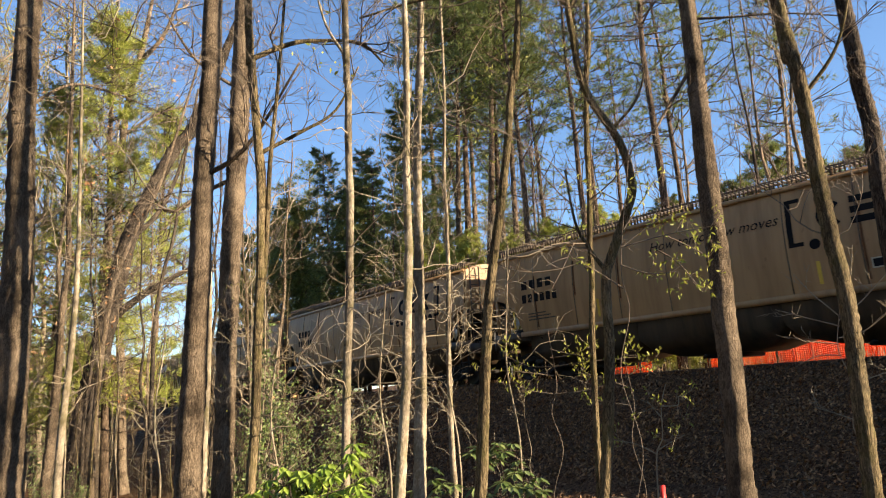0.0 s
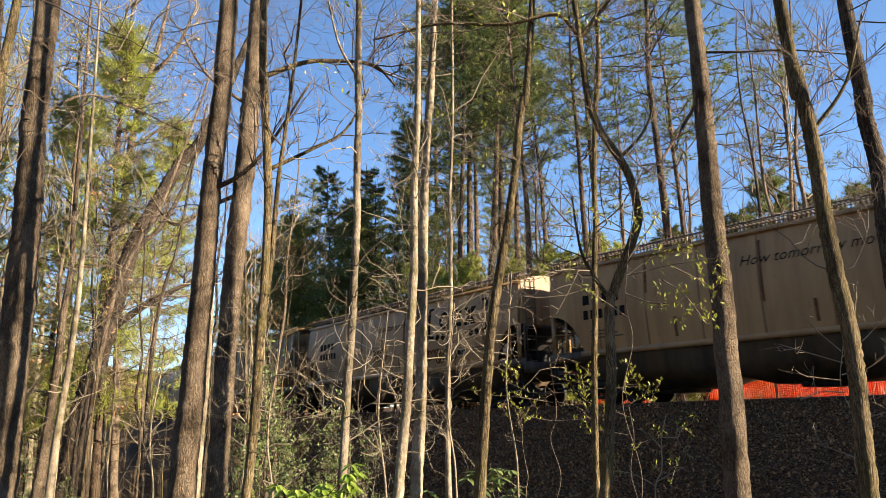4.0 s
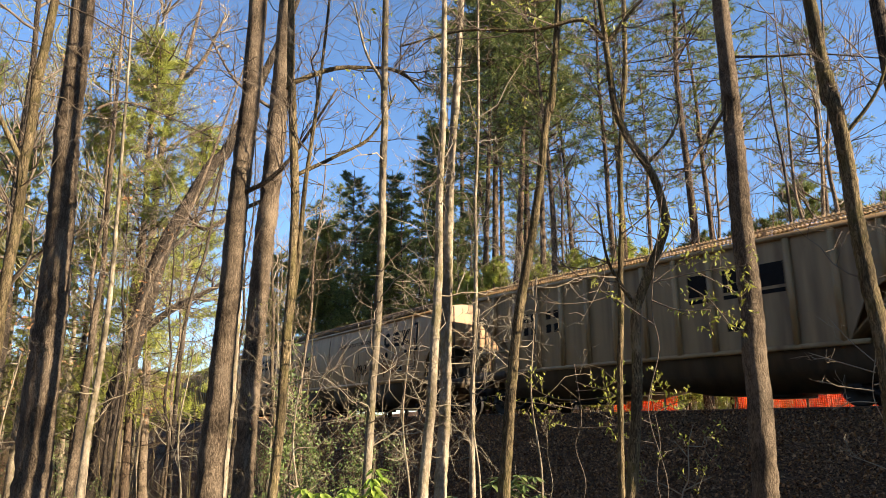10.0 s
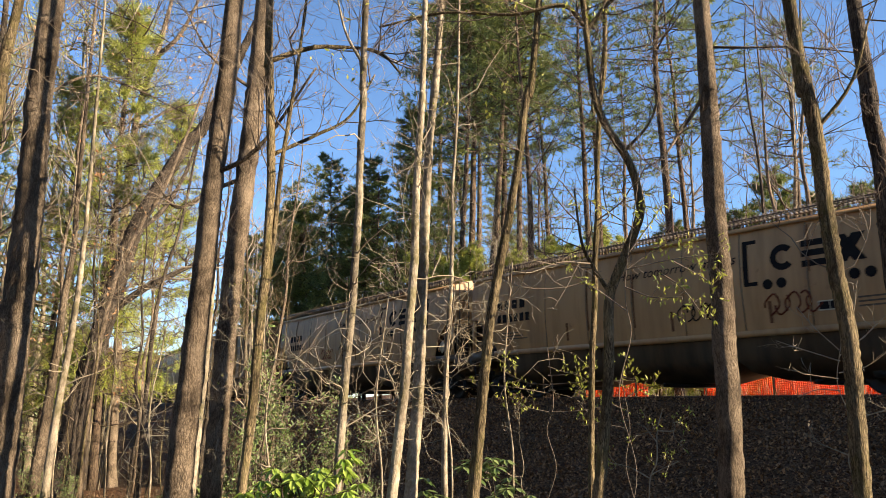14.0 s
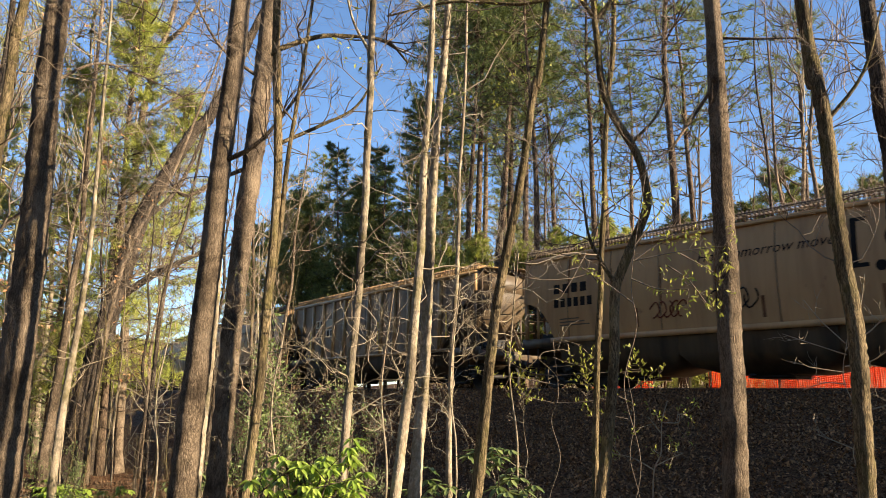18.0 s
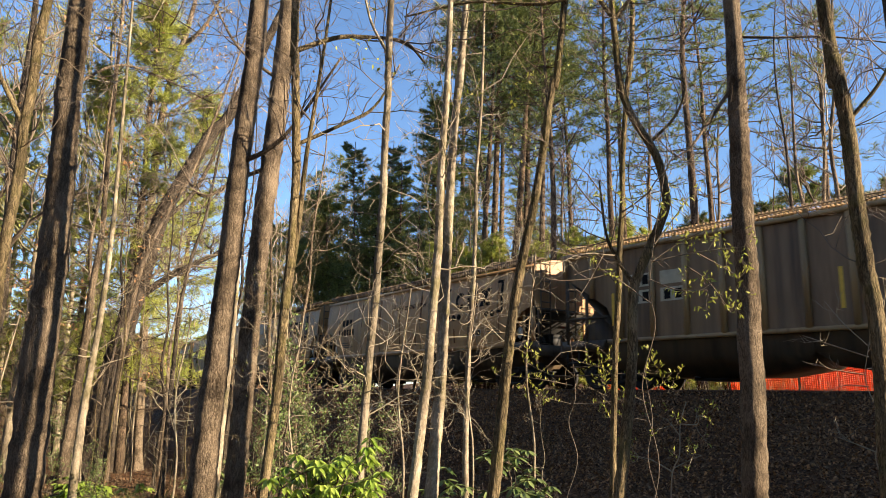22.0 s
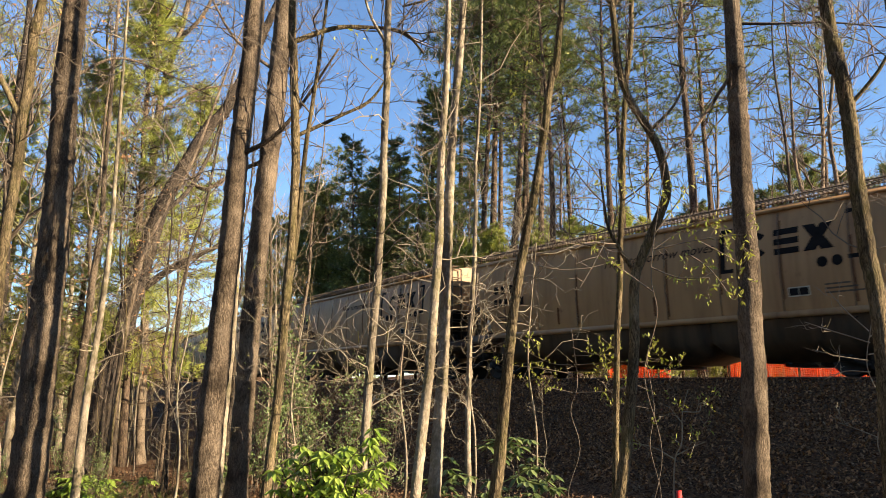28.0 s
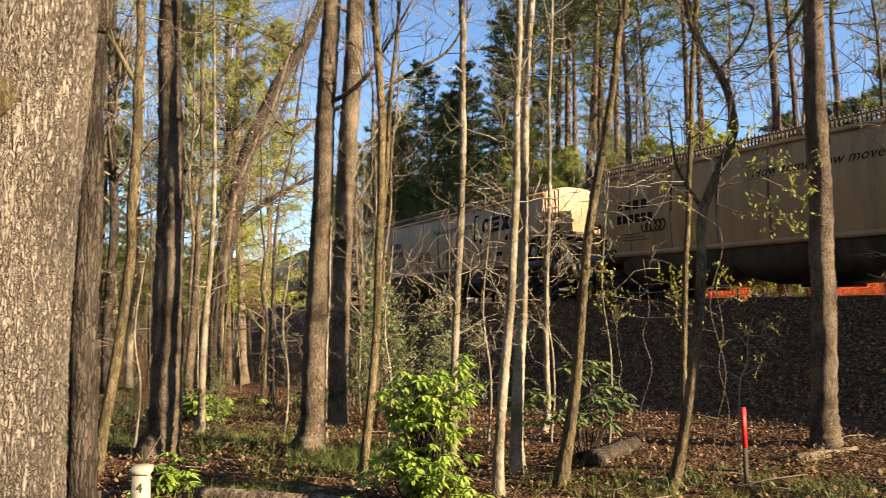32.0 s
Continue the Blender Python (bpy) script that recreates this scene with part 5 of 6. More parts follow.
def giant_tree():
    """The thick furrowed trunk beside the path, with a burl, a collar of an old limb and a slim shaded stem behind."""
    base = (-2.6, 2.68)
    root = thing("old_tree", pose(base[0], base[1], gz(*base)), "thick old tree trunk with deep furrowed bark and an old burl", "tree", "trees by the path")
    pts, right = trunk_points(base, [(-0.05, 0), (-0.04, 0.75), (-0.035, 1.53), (0.0, 2.38), (0.06, 3.28), (0.2, 6), (0.4, 14)])
    rng = np.random.default_rng(40)
    n = 72
    line = np.stack([np.interp(np.linspace(0, 1, 420), np.linspace(0, 1, len(pts)), pts[:, j]) for j in range(3)], -1)
    z = line[:, 2]
    rad = np.interp(z, [0, 3.3, 14], [0.29, 0.285, 0.1]) * (1 + 0.35 * np.exp(-z / 0.3))
    th = np.arange(n) * 2 * math.pi / n
    ph = np.cumsum(rng.normal(0, 0.05, len(z)))
    shape = 1 + 0.012 * np.abs(np.sin(th[None, :] * 13 + ph[:, None] + 1.6 * np.sin(z[:, None] * 5 + 2 * th[None, :]))) + 0.03 * np.cos(2 * th[None, :] + z[:, None] * 0.5) + rng.normal(0, 0.008, (len(z), n))
    a = Acc()
    line[0, 2] -= 0.15
    a.tube(line, rad[:, None] * shape, n)
    part("trunk", a, BARK_BIG, root, "", True)
    # a mossy burl, a dark healed knot and a shaded burl high on the far side, each sunk into the trunk
    for name, turn, zz, wide, tall, proud, bark, label in (("burl", 1.6, 2.67, 0.13, 0.14, 0.11, BARK_MOSS, "mossy knotted burl"), ("knot", 1.75, 1.46, 0.1, 0.13, 0.03, BARK_DARK, "dark healed knot"), ("knot", 1.75, 1.46, 0.05, 0.07, 0.045, BARK_DARK, "dark healed knot"), ("burl", 3.85, 3.28, 0.11, 0.12, 0.11, BARK_DARK, "dark knotty burl")):
        b = Acc()
        axis = np.array([np.interp(zz, line[:, 2], line[:, i]) for i in range(3)])
        out = np.array([-math.cos(turn), -math.sin(turn), 0.0])
        side = np.array([-out[1], out[0], 0.0])
        rows = []
        m = 18
        for f in np.linspace(0, 1, 9):
            ang = np.arange(m) * 2 * math.pi / m
            lump = 1 + rng.normal(0, 0.07, m) + 0.12 * np.sin(3 * ang + f * 5)
            w = math.cos(f * 1.5)
            rows.append(axis + out * (np.interp(zz, z, rad) * 0.97 - 0.02 + proud * math.sin(f * 1.5)) + side * (np.cos(ang) * wide * w * lump)[:, None] + np.array([0, 0, 1.0]) * (np.sin(ang) * tall * w * lump)[:, None])
        v = np.concatenate(rows)
        q = [(r * m + k, r * m + (k + 1) % m, r * m + m + (k + 1) % m, r * m + m + k) for r in range(8) for k in range(m)]
        b.add(v, q, [(8 * m, 8 * m + k, 8 * m + k + 1) for k in range(1, m - 1)])
        part(name, b, bark, root, label, True)
    tw = Acc()
    for j in range(12):
        h = rng.uniform(5, 13)
        p = np.array([np.interp(h, pts[:, 2], pts[:, i]) for i in range(3)])
        an = rng.uniform(0, 6.28)
        grow(tw, p, unit(np.array([math.cos(an), math.sin(an), 0.5])), rng.uniform(2, 4), 0.06, 0, rng)
    part("crown", tw, TWIG, root, "", False, "stuff")
    near_tree("slim_tree", "slim shaded stem standing just behind a thick trunk", (-2.56, 3.25), [(0, 0), (-0.01, 0.63), (-0.02, 1.84), (-0.03, 2.83), (-0.02, 3.51), (0.06, 12)], 0.08, 0.06, BARK_DARK, 41, 3.5, (), 6, 5, 1.0)


giant_tree()


# ---- tree kinds of the wood: one of each is built, then copied ----
def bare_kind(name, label, h, r, bark, twig, seed, n=26, leaves=None, lean=0.02, crown=0.35, kids=(4, 3, 2)):
    rng = np.random.default_rng(seed)
    root = thing(name, pose(0, 0, 0), label, "tree", "trees of the wood")
    k = 9
    z = np.linspace(0, h, k)
    pts = np.stack([np.cumsum(rng.normal(0, lean * h / k * 2, k)), np.cumsum(rng.normal(0, lean * h / k * 2, k)), z], -1)
    pts -= pts[0]
    a = Acc()
    fine = spline(pts, 3)
    fine[0, 2] -= 0.3
    a.tube(fine, np.interp(fine[:, 2], [0, h], [r, r * 0.18]) * (1 + 0.3 * np.exp(-np.maximum(fine[:, 2], 0) / 0.3)), 9)
    part("trunk", a, bark, root, "", True)
    tw, tips = Acc(), []
    for j in range(n):
        hh = h * (crown + (0.98 - crown) * rng.random())
        p = np.array([np.interp(hh, pts[:, 2], pts[:, i]) for i in range(3)])
        an, el = rng.uniform(0, 6.283), rng.uniform(0.1, 0.9)
        d = np.array([math.cos(an) * math.cos(el), math.sin(an) * math.cos(el), math.sin(el)])
        grow(tw, p, d, h * rng.uniform(0.1, 0.2), r * 0.28, 0, rng, tips, 0.35, kids)
    part("crown", tw, twig, root, "bare branches", False, "stuff")
    if leaves:
        lf = Acc()
        leaf_cards(lf, [t[0] for t in tips], [t[1] for t in tips], leaves[1], leaves[3], leaves[2], rng)
        part("foliage", lf, leaves[0], root, leaves[4], False, "stuff")
    return root


def pine_kind(name, label, h, r, needles, seed, low=0.45, n=70, reach=0.15, dens=9, blade=0.3, wide=0.016):
    rng = np.random.default_rng(seed)
    root = thing(name, pose(0, 0, 0), label, "tree", "trees of the wood")
    k = 8
    z = np.linspace(0, h, k)
    pts = np.stack([np.cumsum(rng.normal(0, 0.09, k)), np.cumsum(rng.normal(0, 0.09, k)), z], -1)
    pts -= pts[0]
    a = Acc()
    fine = spline(pts, 3)
    fine[0, 2] -= 0.3
    a.tube(fine, np.interp(fine[:, 2], [0, h], [r, 0.03]), 9)
    part("trunk", a, BARK_PINE, root, "", True)
    br, pos, dirs = Acc(), [], []
    for j in range(n):
        u = rng.random() ** 0.8
        hh = h * (low + (0.99 - low) * u)
        p = np.array([np.interp(hh, pts[:, 2], pts[:, i]) for i in range(3)])
        an = rng.uniform(0, 6.283)
        ln = h * reach * (1.05 - 0.75 * u) * rng.uniform(0.6, 1.2)
        d = unit(np.array([math.cos(an), math.sin(an), rng.uniform(-0.1, 0.35)]))
        bp = [p + d * ln * t + np.array([0, 0, 0.14 * ln * t * t]) + rng.normal(0, 0.04, 3) for t in np.linspace(0, 1, 5)]
        br.tube(bp, np.linspace(0.035, 0.01, 5) * h / 20, 3, False)
        for m in range(dens):
            t = rng.uniform(0.35, 1.05)
            q = p + d * ln * t + np.array([0, 0, 0.14 * ln * t * t]) + rng.normal(0, 0.09 * ln, 3) * np.array([1, 1, 0.45])
            pos.append(q)
            dirs.append(unit(d + rng.normal(0, 0.5, 3) + np.array([0, 0, 0.3])))
    for j in range(12):
        hh = h * (0.05 + (low - 0.05) * rng.random())
        p = np.array([np.interp(hh, pts[:, 2], pts[:, i]) for i in range(3)])
        an = rng.uniform(0, 6.283)
        br.tube([p, p + np.array([math.cos(an), math.sin(an), 0.1]) * rng.uniform(0.5, 1.8)], [0.02, 0.006], 3, False)
    part("crown", br, BARK_PINE, root, "", False, "stuff")
    nd = Acc()
    needle_tufts(nd, pos, dirs, 13, blade, wide, rng)
    part("foliage", nd, needles, root, "drooping needle tufts", False, "stuff")
    return root


KINDS = {
    "pine": [pine_kind("pine_tree", "tall dark green pine with a bare lower trunk", 22, 0.19, NEEDLE, 50 + i, 0.42 + 0.06 * i, 60, 0.16, 9, 0.38, 0.014) for i in range(3)],
    "full": [pine_kind("full_pine", "dense olive-green pine beyond the railway", 22, 0.19, NEEDLE_DEEP, 54 + i, 0.16, 150, 0.15, 15, 0.34, 0.02) for i in range(2)],
    "tall": [pine_kind("tall_pine", "tall bare-trunked pine with a high dense crown", 22, 0.18, NEEDLE_DEEP, 57 + i, 0.55, 90, 0.15, 13, 0.36, 0.018) for i in range(2)],
    "young": [pine_kind("young_pine", "bushy yellow-green young pine", 9, 0.09, NEEDLE_YOUNG, 60 + i, 0.1, 100, 0.2, 17, 0.26, 0.018) for i in range(2)],
    "olive": [pine_kind("olive_conifer", "tall olive-green conifer lit by the sun", 17, 0.16, NEEDLE_YELLOW, 64 + i, 0.14, 180, 0.15, 14, 0.36, 0.011) for i in range(2)],
    "cedar": [pine_kind("dark_cedar", "dense dark green cedar beyond the railway", 12, 0.12, NEEDLE, 68, 0.06, 120, 0.24, 13, 0.4, 0.024)],
    "bare": [bare_kind("bare_tree", "tall leafless tree with fine twigs", 18, 0.15, BARK_OAK if i % 2 else BARK_DARK, TWIG, 70 + i, 26, None, 0.02, 0.3, (4, 3, 2)) for i in range(4)],
    "thin": [bare_kind("thin_bare_tree", "thin leafless understorey tree", 9, 0.055, BARK_OAK if i % 2 else BARK_DARK, TWIG_PALE if i == 3 else TWIG, 80 + i, 14, None, 0.04, 0.15, (3, 2, 2)) for i in range(4)],
    "pole": [bare_kind("pole_sapling", "slender leafless golden-brown sapling", 7, 0.024, BARK_MOSS if i % 2 else BARK_PALE, TWIG_GOLD, 110 + i, 12, None, 0.035, 0.12, (3, 2, 1)) for i in range(4)],
    "bud": [bare_kind("budding_tree", "bare tree hazed with yellow-green buds", 16, 0.12, BARK_PALE, TWIG_OLIVE, 90 + i, 26, (LEAF_NEW, 2, 0.09, 0.1, "yellow-green new leaves"), 0.03, 0.3) for i in range(2)],
    "shrub": [bare_kind("bare_shrub", "tangled leafless shrub with pale twigs", 2.6, 0.012, BARK_PALE, TWIG_PALE, 95 + i, 9, None, 0.1, 0.08, (3, 2, 2)) for i in range(3)],
    "brush": [bare_kind("twiggy_shrub", "leafless shrub of fine golden-brown twigs", 2.6, 0.011, BARK_OAK, TWIG_GOLD, 105 + i, 11, None, 0.1, 0.04, (3, 3, 2)) for i in range(3)],
    "green": [bare_kind("evergreen_shrub", "straggling shrub with small green leaves", 1.9, 0.014, BARK_DARK, TWIG, 99 + i, 16, (LEAF_RHODO_DARK, 1, 0.055, 0.05, "small dull green leaves"), 0.08, 0.05, (3, 3, 2)) for i in range(2)],
}
USED = set()


def plant(kind, x, y, rng, size=1.0):
    i = int(rng.integers(len(KINDS[kind])))
    if 8.5 < across(x, y) < 15.9 and math.degrees(math.atan2(x, y)) > -26 and y > 0 and size > 0.62:
        return
    while 15.9 < across(x, y) < 23.0:
        x, y = x * 1.05, y * 1.05
    m = pose(x, y, gz(x, y) - 0.05, rng.normal(0, 1.5), rng.normal(0, 1.5), rng.uniform(0, 360)) @ Matrix.Scale(size, 4)
    ob = KINDS[kind][i]
    if ob.name in USED:
        copy_thing(ob, m)
    else:
        USED.add(ob.name)
        ob.matrix_basis = m


def polar(az, dist):
    return math.sin(radians(az)) * dist, math.cos(radians(az)) * dist


def build_wood():
    rng = np.random.default_rng(7)
    # pines behind the railway
    for az, d, s in ((18.6, 29, 1.1), (8.2, 34, 1.05), (12.3, 33, 0.95), (13.4, 36, 0.98), (20.5, 33, 0.9), (3.0, 48, 1.1), (6.0, 46, 1.1), (10.3, 42, 1.1), (22.5, 37, 0.95), (15.5, 45, 1.0), (27.5, 42, 0.9)):
        plant("pine", *polar(az, d), rng, s)
    for az, d, s in ((-10.4, 48, 0.62), (-9.4, 45, 0.7), (-8.1, 44, 0.78), (-6.6, 44, 0.85), (-5.2, 46, 0.98), (-4.0, 44, 1.1), (-2.6, 46, 1.15), (-1.0, 44, 1.1), (0.6, 46, 1.1), (-3, 39, 0.8), (-5.6, 41, 0.72), (-7.4, 55, 0.9), (-1.2, 55, 1.2), (-10.8, 56, 0.75), (1.6, 54, 1.2)):
        plant("full", *polar(az, d), rng, s)
    for az, d, s in ((1.8, 40, 1.2), (2.9, 43, 1.25), (4.0, 39, 1.2), (5.1, 44, 1.15), (6.8, 42, 1.1), (3.4, 52, 1.3), (0.2, 50, 1.2)):
        plant("tall", *polar(az, d), rng, s)
    for j in range(14):
        plant("pine", *polar(rng.uniform(-12, 10), rng.uniform(52, 80)), rng, rng.uniform(0.7, 0.95))
    for j in range(34):
        az = -2 + 0.72 * j
        plant("young", *polar(az + rng.normal(0, 0.4), 17.6 / math.cos(radians(52.4 - az)) + rng.uniform(8, 15)), rng, rng.uniform(0.85, 1.1) if az < 9 else rng.uniform(0.75, 0.95) if az < 18 else rng.uniform(0.45, 0.65))
    for az, d, s in ((24, 52, 1.02), (26.2, 56, 1.26), (29, 54, 1.05), (31, 50, 0.95), (33, 56, 1.1), (21.5, 56, 1.05), (36, 54, 1.05), (19, 58, 1.05), (20.2, 53, 0.85)):
        plant("cedar", *polar(az, d), rng, s)
    for az, d, s in ((-13.5, 52, 1.2), (-11.2, 48, 1.1), (-15.2, 56, 1.1), (-9.4, 50, 1.2), (-7.2, 52, 1.3), (-12, 58, 1.3)):
        plant("cedar", *polar(az, d), rng, s)
    # yellow-green conifers and budding trees to the west
    for az, d, s in ((-24, 23, 0.86), (-21.4, 27, 0.9), (-27.5, 26, 0.9), (-33, 27, 0.85), (-36, 30, 0.95), (-40, 26, 0.9), (-16, 46, 0.8)):
        plant("olive", *polar(az, d), rng, s)
    for az, d, s in ((-26, 26, 1.05), (-23, 38, 1.2), (-17, 40, 1.1), (-14, 36, 1.0), (-31, 24, 0.95), (-10, 40, 1.0), (-40, 34, 1.1)):
        plant("bud", *polar(az, d), rng, s)
    for j in range(20):
        plant("young" if j % 2 else "thin", *polar(-56 + 1.9 * j + rng.normal(0, 0.5), rng.uniform(46, 74)), rng, rng.uniform(0.8, 1.3))
    # leafless trees, near side of the railway
    for j in range(50):
        az = rng.uniform(-52, -9)
        d = rng.uniform(13, 17.0 / math.cos(radians(52.4 - az)) * 0.96 if az > -30 else 60)
        x, y = polar(az, max(17, d))
        if across(x, y) < 15:
            plant("bare" if rng.random() < (0.12 if az < -22 else 0.04) else "thin", x, y, rng, rng.uniform(0.7, 1.1))
    for j in range(44):
        az = rng.uniform(-50, 36)
        plant("thin" if rng.random() < 0.7 else "bare", *polar(az, rng.uniform(58, 100)), rng, rng.uniform(0.7, 1.0))
    for j in range(34):
        az = rng.uniform(-3, 34)
        plant("thin" if rng.random() < 0.85 else "bare", *polar(az, 17.6 / math.cos(radians(52.4 - az)) + rng.uniform(8, 25)), rng, rng.uniform(0.8, 1.2))
    for az, d in ((24.6, 29), (26.2, 31), (27.6, 30)):
        plant("thin", *polar(az, d), rng, 1.75)
    # understorey on the bank and below it
    for j in range(22):
        az = rng.uniform(-20, 9)
        x, y = polar(az, rng.uniform(10, 16) * (1.25 if az < -8 else 1))
        if across(x, y) < 15.8:
            plant("shrub" if rng.random() < 0.7 else "thin", x, y, rng, rng.uniform(0.55, 1.0) if rng.random() < 0.75 else 0.45)
    for j in range(4):
        az = rng.uniform(-22, -4)
        x, y = polar(az, rng.uniform(11, 19))
        if across(x, y) < 15.8:
            plant("green", x, y, rng, rng.uniform(0.7, 1.3))
    # crowded poles and brush to the west
    for j in range(40):
        az = rng.uniform(-40, -12)
        x, y = polar(az, rng.uniform(12, 34))
        if across(x, y) < 14.5:
            plant("pole", x, y, rng, rng.uniform(0.6, 1.1))
    for j in range(46):
        az = rng.uniform(-37, -10)
        x, y = polar(az, rng.uniform(11, 22))
        if across(x, y) < 14.5:
            plant("brush", x, y, rng, rng.uniform(0.5, 0.9))
    for j in range(90):
        az = rng.uniform(-36, -7)
        plant("brush" if rng.random() < 0.8 else "shrub", *polar(az, rng.uniform(9, 17)), rng, rng.uniform(0.25, 0.55))
    for j in range(12):
        plant("green", *polar(rng.uniform(-52, -21), rng.uniform(26, 48)), rng, rng.uniform(1.6, 3.2))
    for j in range(9):
        plant("cedar", *polar(-50 + 3.4 * j + rng.normal(0, 0.8), rng.uniform(44, 60)), rng, rng.uniform(0.45, 0.75))
    for j in range(8):
        plant("green", *polar(rng.uniform(-34, -14), rng.uniform(10, 18)), rng, rng.uniform(0.3, 0.45))
    for az, d, s in ((-28, 34, 1.1), (-32, 30, 1.0), (-24.5, 31, 1.0), (-36, 36, 1.1)):
        plant("bud", *polar(az, d), rng, s)
    for az, d, s in ((-12, 11, 0.6), (-10.5, 12, 0.7), (-9, 11.5, 0.6), (-13.5, 12.5, 0.7), (-7.5, 12.5, 0.7), (-11.2, 13.6, 0.8), (-6, 11.6, 0.5), (-15, 14, 0.8)):
        plant("green", *polar(az, d), rng, s)
    # unseen trees added east and behind, so that shade falls over the path
    for x, y, s in ((24, -6, 0.8), (6, -7, 1), (9.5, -4.2, 0.8), (-6, -4, 1), (-3, -8, 1), (2, -9, 1), (-9, -1, 1)):
        plant("bare", x, y, rng, s)
    for x, y, s in ((8.8, -3.6, 1.0), (13, -1.5, 1.0)):
        plant("thin", x, y, rng, s)
    # unseen wood added round behind and beside the path, blocking skylight
    for j in range(18):
        az = rng.uniform(165, 305)
        plant("pine" if rng.random() < 0.6 else "cedar", *polar(az, rng.uniform(9, 34)), rng, rng.uniform(0.8, 1.1))
    for j in range(14):
        plant("thin", *polar(rng.uniform(60, 140), rng.uniform(14, 50)), rng, rng.uniform(0.8, 1.1))
    for j in range(60):
        az = rng.uniform(-38, -11)
        x, y = polar(az, rng.uniform(13, 32))
        if across(x, y) < 14.5:
            plant("brush", x, y, rng, rng.uniform(0.7, 1.5))
    # brush at the far edge of the wood floor
    for j in range(64):
        az = rng.uniform(-54, -9)
        x, y = polar(az, rng.uniform(20, 60))
        if across(x, y) < 14.5:
            plant("shrub" if rng.random() < 0.75 else "green", x, y, rng, rng.uniform(1.0, 2.2))
    for j in range(40):
        az = rng.uniform(-52, 34)
        plant("young" if rng.random() < 0.4 else "shrub", *polar(az, rng.uniform(66, 90)), rng, rng.uniform(0.8, 1.0) if rng.random() < 0.5 else 2.2)
    for kind, obs in KINDS.items():
        for i, ob in enumerate(obs):
            if ob.name not in USED:
                plant_at = polar(-48 + 7 * i, 70)
                ob.matrix_basis = pose(plant_at[0], plant_at[1], gz(*plant_at))


build_wood()


# ---- bushes, litter and small things ----
def whorl_bush(name, label, x, y, tops, mat, seed, leaf=0.13, n=9):
    """A rhododendron: crooked stems, each ending in whorls of long drooping leaves."""
    rng = np.random.default_rng(seed)
    root = thing(name, pose(x, y, gz(x, y)), label, "bush")
    st, lf = Acc(), Acc()
    for dx, dy, h in tops:
        top = np.array([dx, dy, h])
        mid = top * 0.5 + rng.normal(0, 0.08, 3)
        p = spline([np.array([dx * 0.1, dy * 0.1, -0.05]), mid, top], 5)
        st.tube(p, np.linspace(0.014, 0.006, len(p)), 5)
        ends = [top] + [top + rng.normal(0, 0.11, 3) * np.array([1, 1, 0.8]) - np.array([0, 0, 0.04]) for _ in range(4)]
        for e in ends:
            st.tube([top - np.array([0, 0, 0.1]), e], [0.005, 0.003], 3, False)
            for k in range(n):
                a = k * 6.283 / n + rng.uniform(-0.3, 0.3)
                dr = rng.uniform(-0.55, 0.25)
                d = unit(np.array([math.cos(a), math.sin(a), dr]))
                b = unit(np.cross(d, [0, 0, 1]))
                up = np.cross(b, d)
                L, w = leaf * rng.uniform(0.7, 1.15), leaf * 0.17
                q = [e + d * 0.015, e + d * L * 0.3 + b * w * 0.8 + up * 0.004, e + d * L * 0.65 + b * w - up * 0.012, e + d * L - up * 0.035, e + d * L * 0.65 - b * w - up * 0.012, e + d * L * 0.3 - b * w * 0.8 + up * 0.004, e + d * L * 0.3 - up * 0.008, e + d * L * 0.65 - up * 0.024]
                lf.add(q, [(1, 2, 7, 6), (6, 7, 4, 5)], [(0, 1, 6), (0, 6, 5), (2, 3, 7), (7, 3, 4)])
    part("stem_work", st, BARK_DARK, root)
    part("foliage", lf, mat, root, "long drooping leathery leaves", False, "stuff")


def bush_tops(n, rx, ry, lo, hi, rng):
    return [(rng.normal(0, rx), rng.normal(0, ry), rng.uniform(lo, hi)) for _ in range(n)]


brng = np.random.default_rng(21)
whorl_bush("rhododendron", "bright green rhododendron bush glowing in the sun", -0.93, 5.6, bush_tops(62, 0.17, 0.22, 0.12, 1.2, brng), LEAF_RHODO, 31, 0.1, 9)
whorl_bush("rhododendron", "straggling rhododendron with drooping leaves at the bank's foot", 0.6, 8.2, bush_tops(11, 0.3, 0.4, 0.3, 1.2, brng), LEAF_RHODO_DARK, 32, 0.15, 8)
whorl_bush("small_rhododendron", "small green laurel beside a stone marker", -3.3, 5.9, bush_tops(7, 0.16, 0.12, 0.12, 0.36, brng), LEAF_RHODO, 33, 0.12)
whorl_bush("small_rhododendron", "low green laurel under the trees", -5.6, 11.5, bush_tops(14, 0.5, 0.4, 0.2, 0.5, brng), LEAF_RHODO, 34, 0.14)
whorl_bush("small_rhododendron", "low green laurel under the trees", -3.9, 13.5, bush_tops(8, 0.35, 0.3, 0.3, 0.7, brng), LEAF_RHODO_DARK, 35, 0.14)


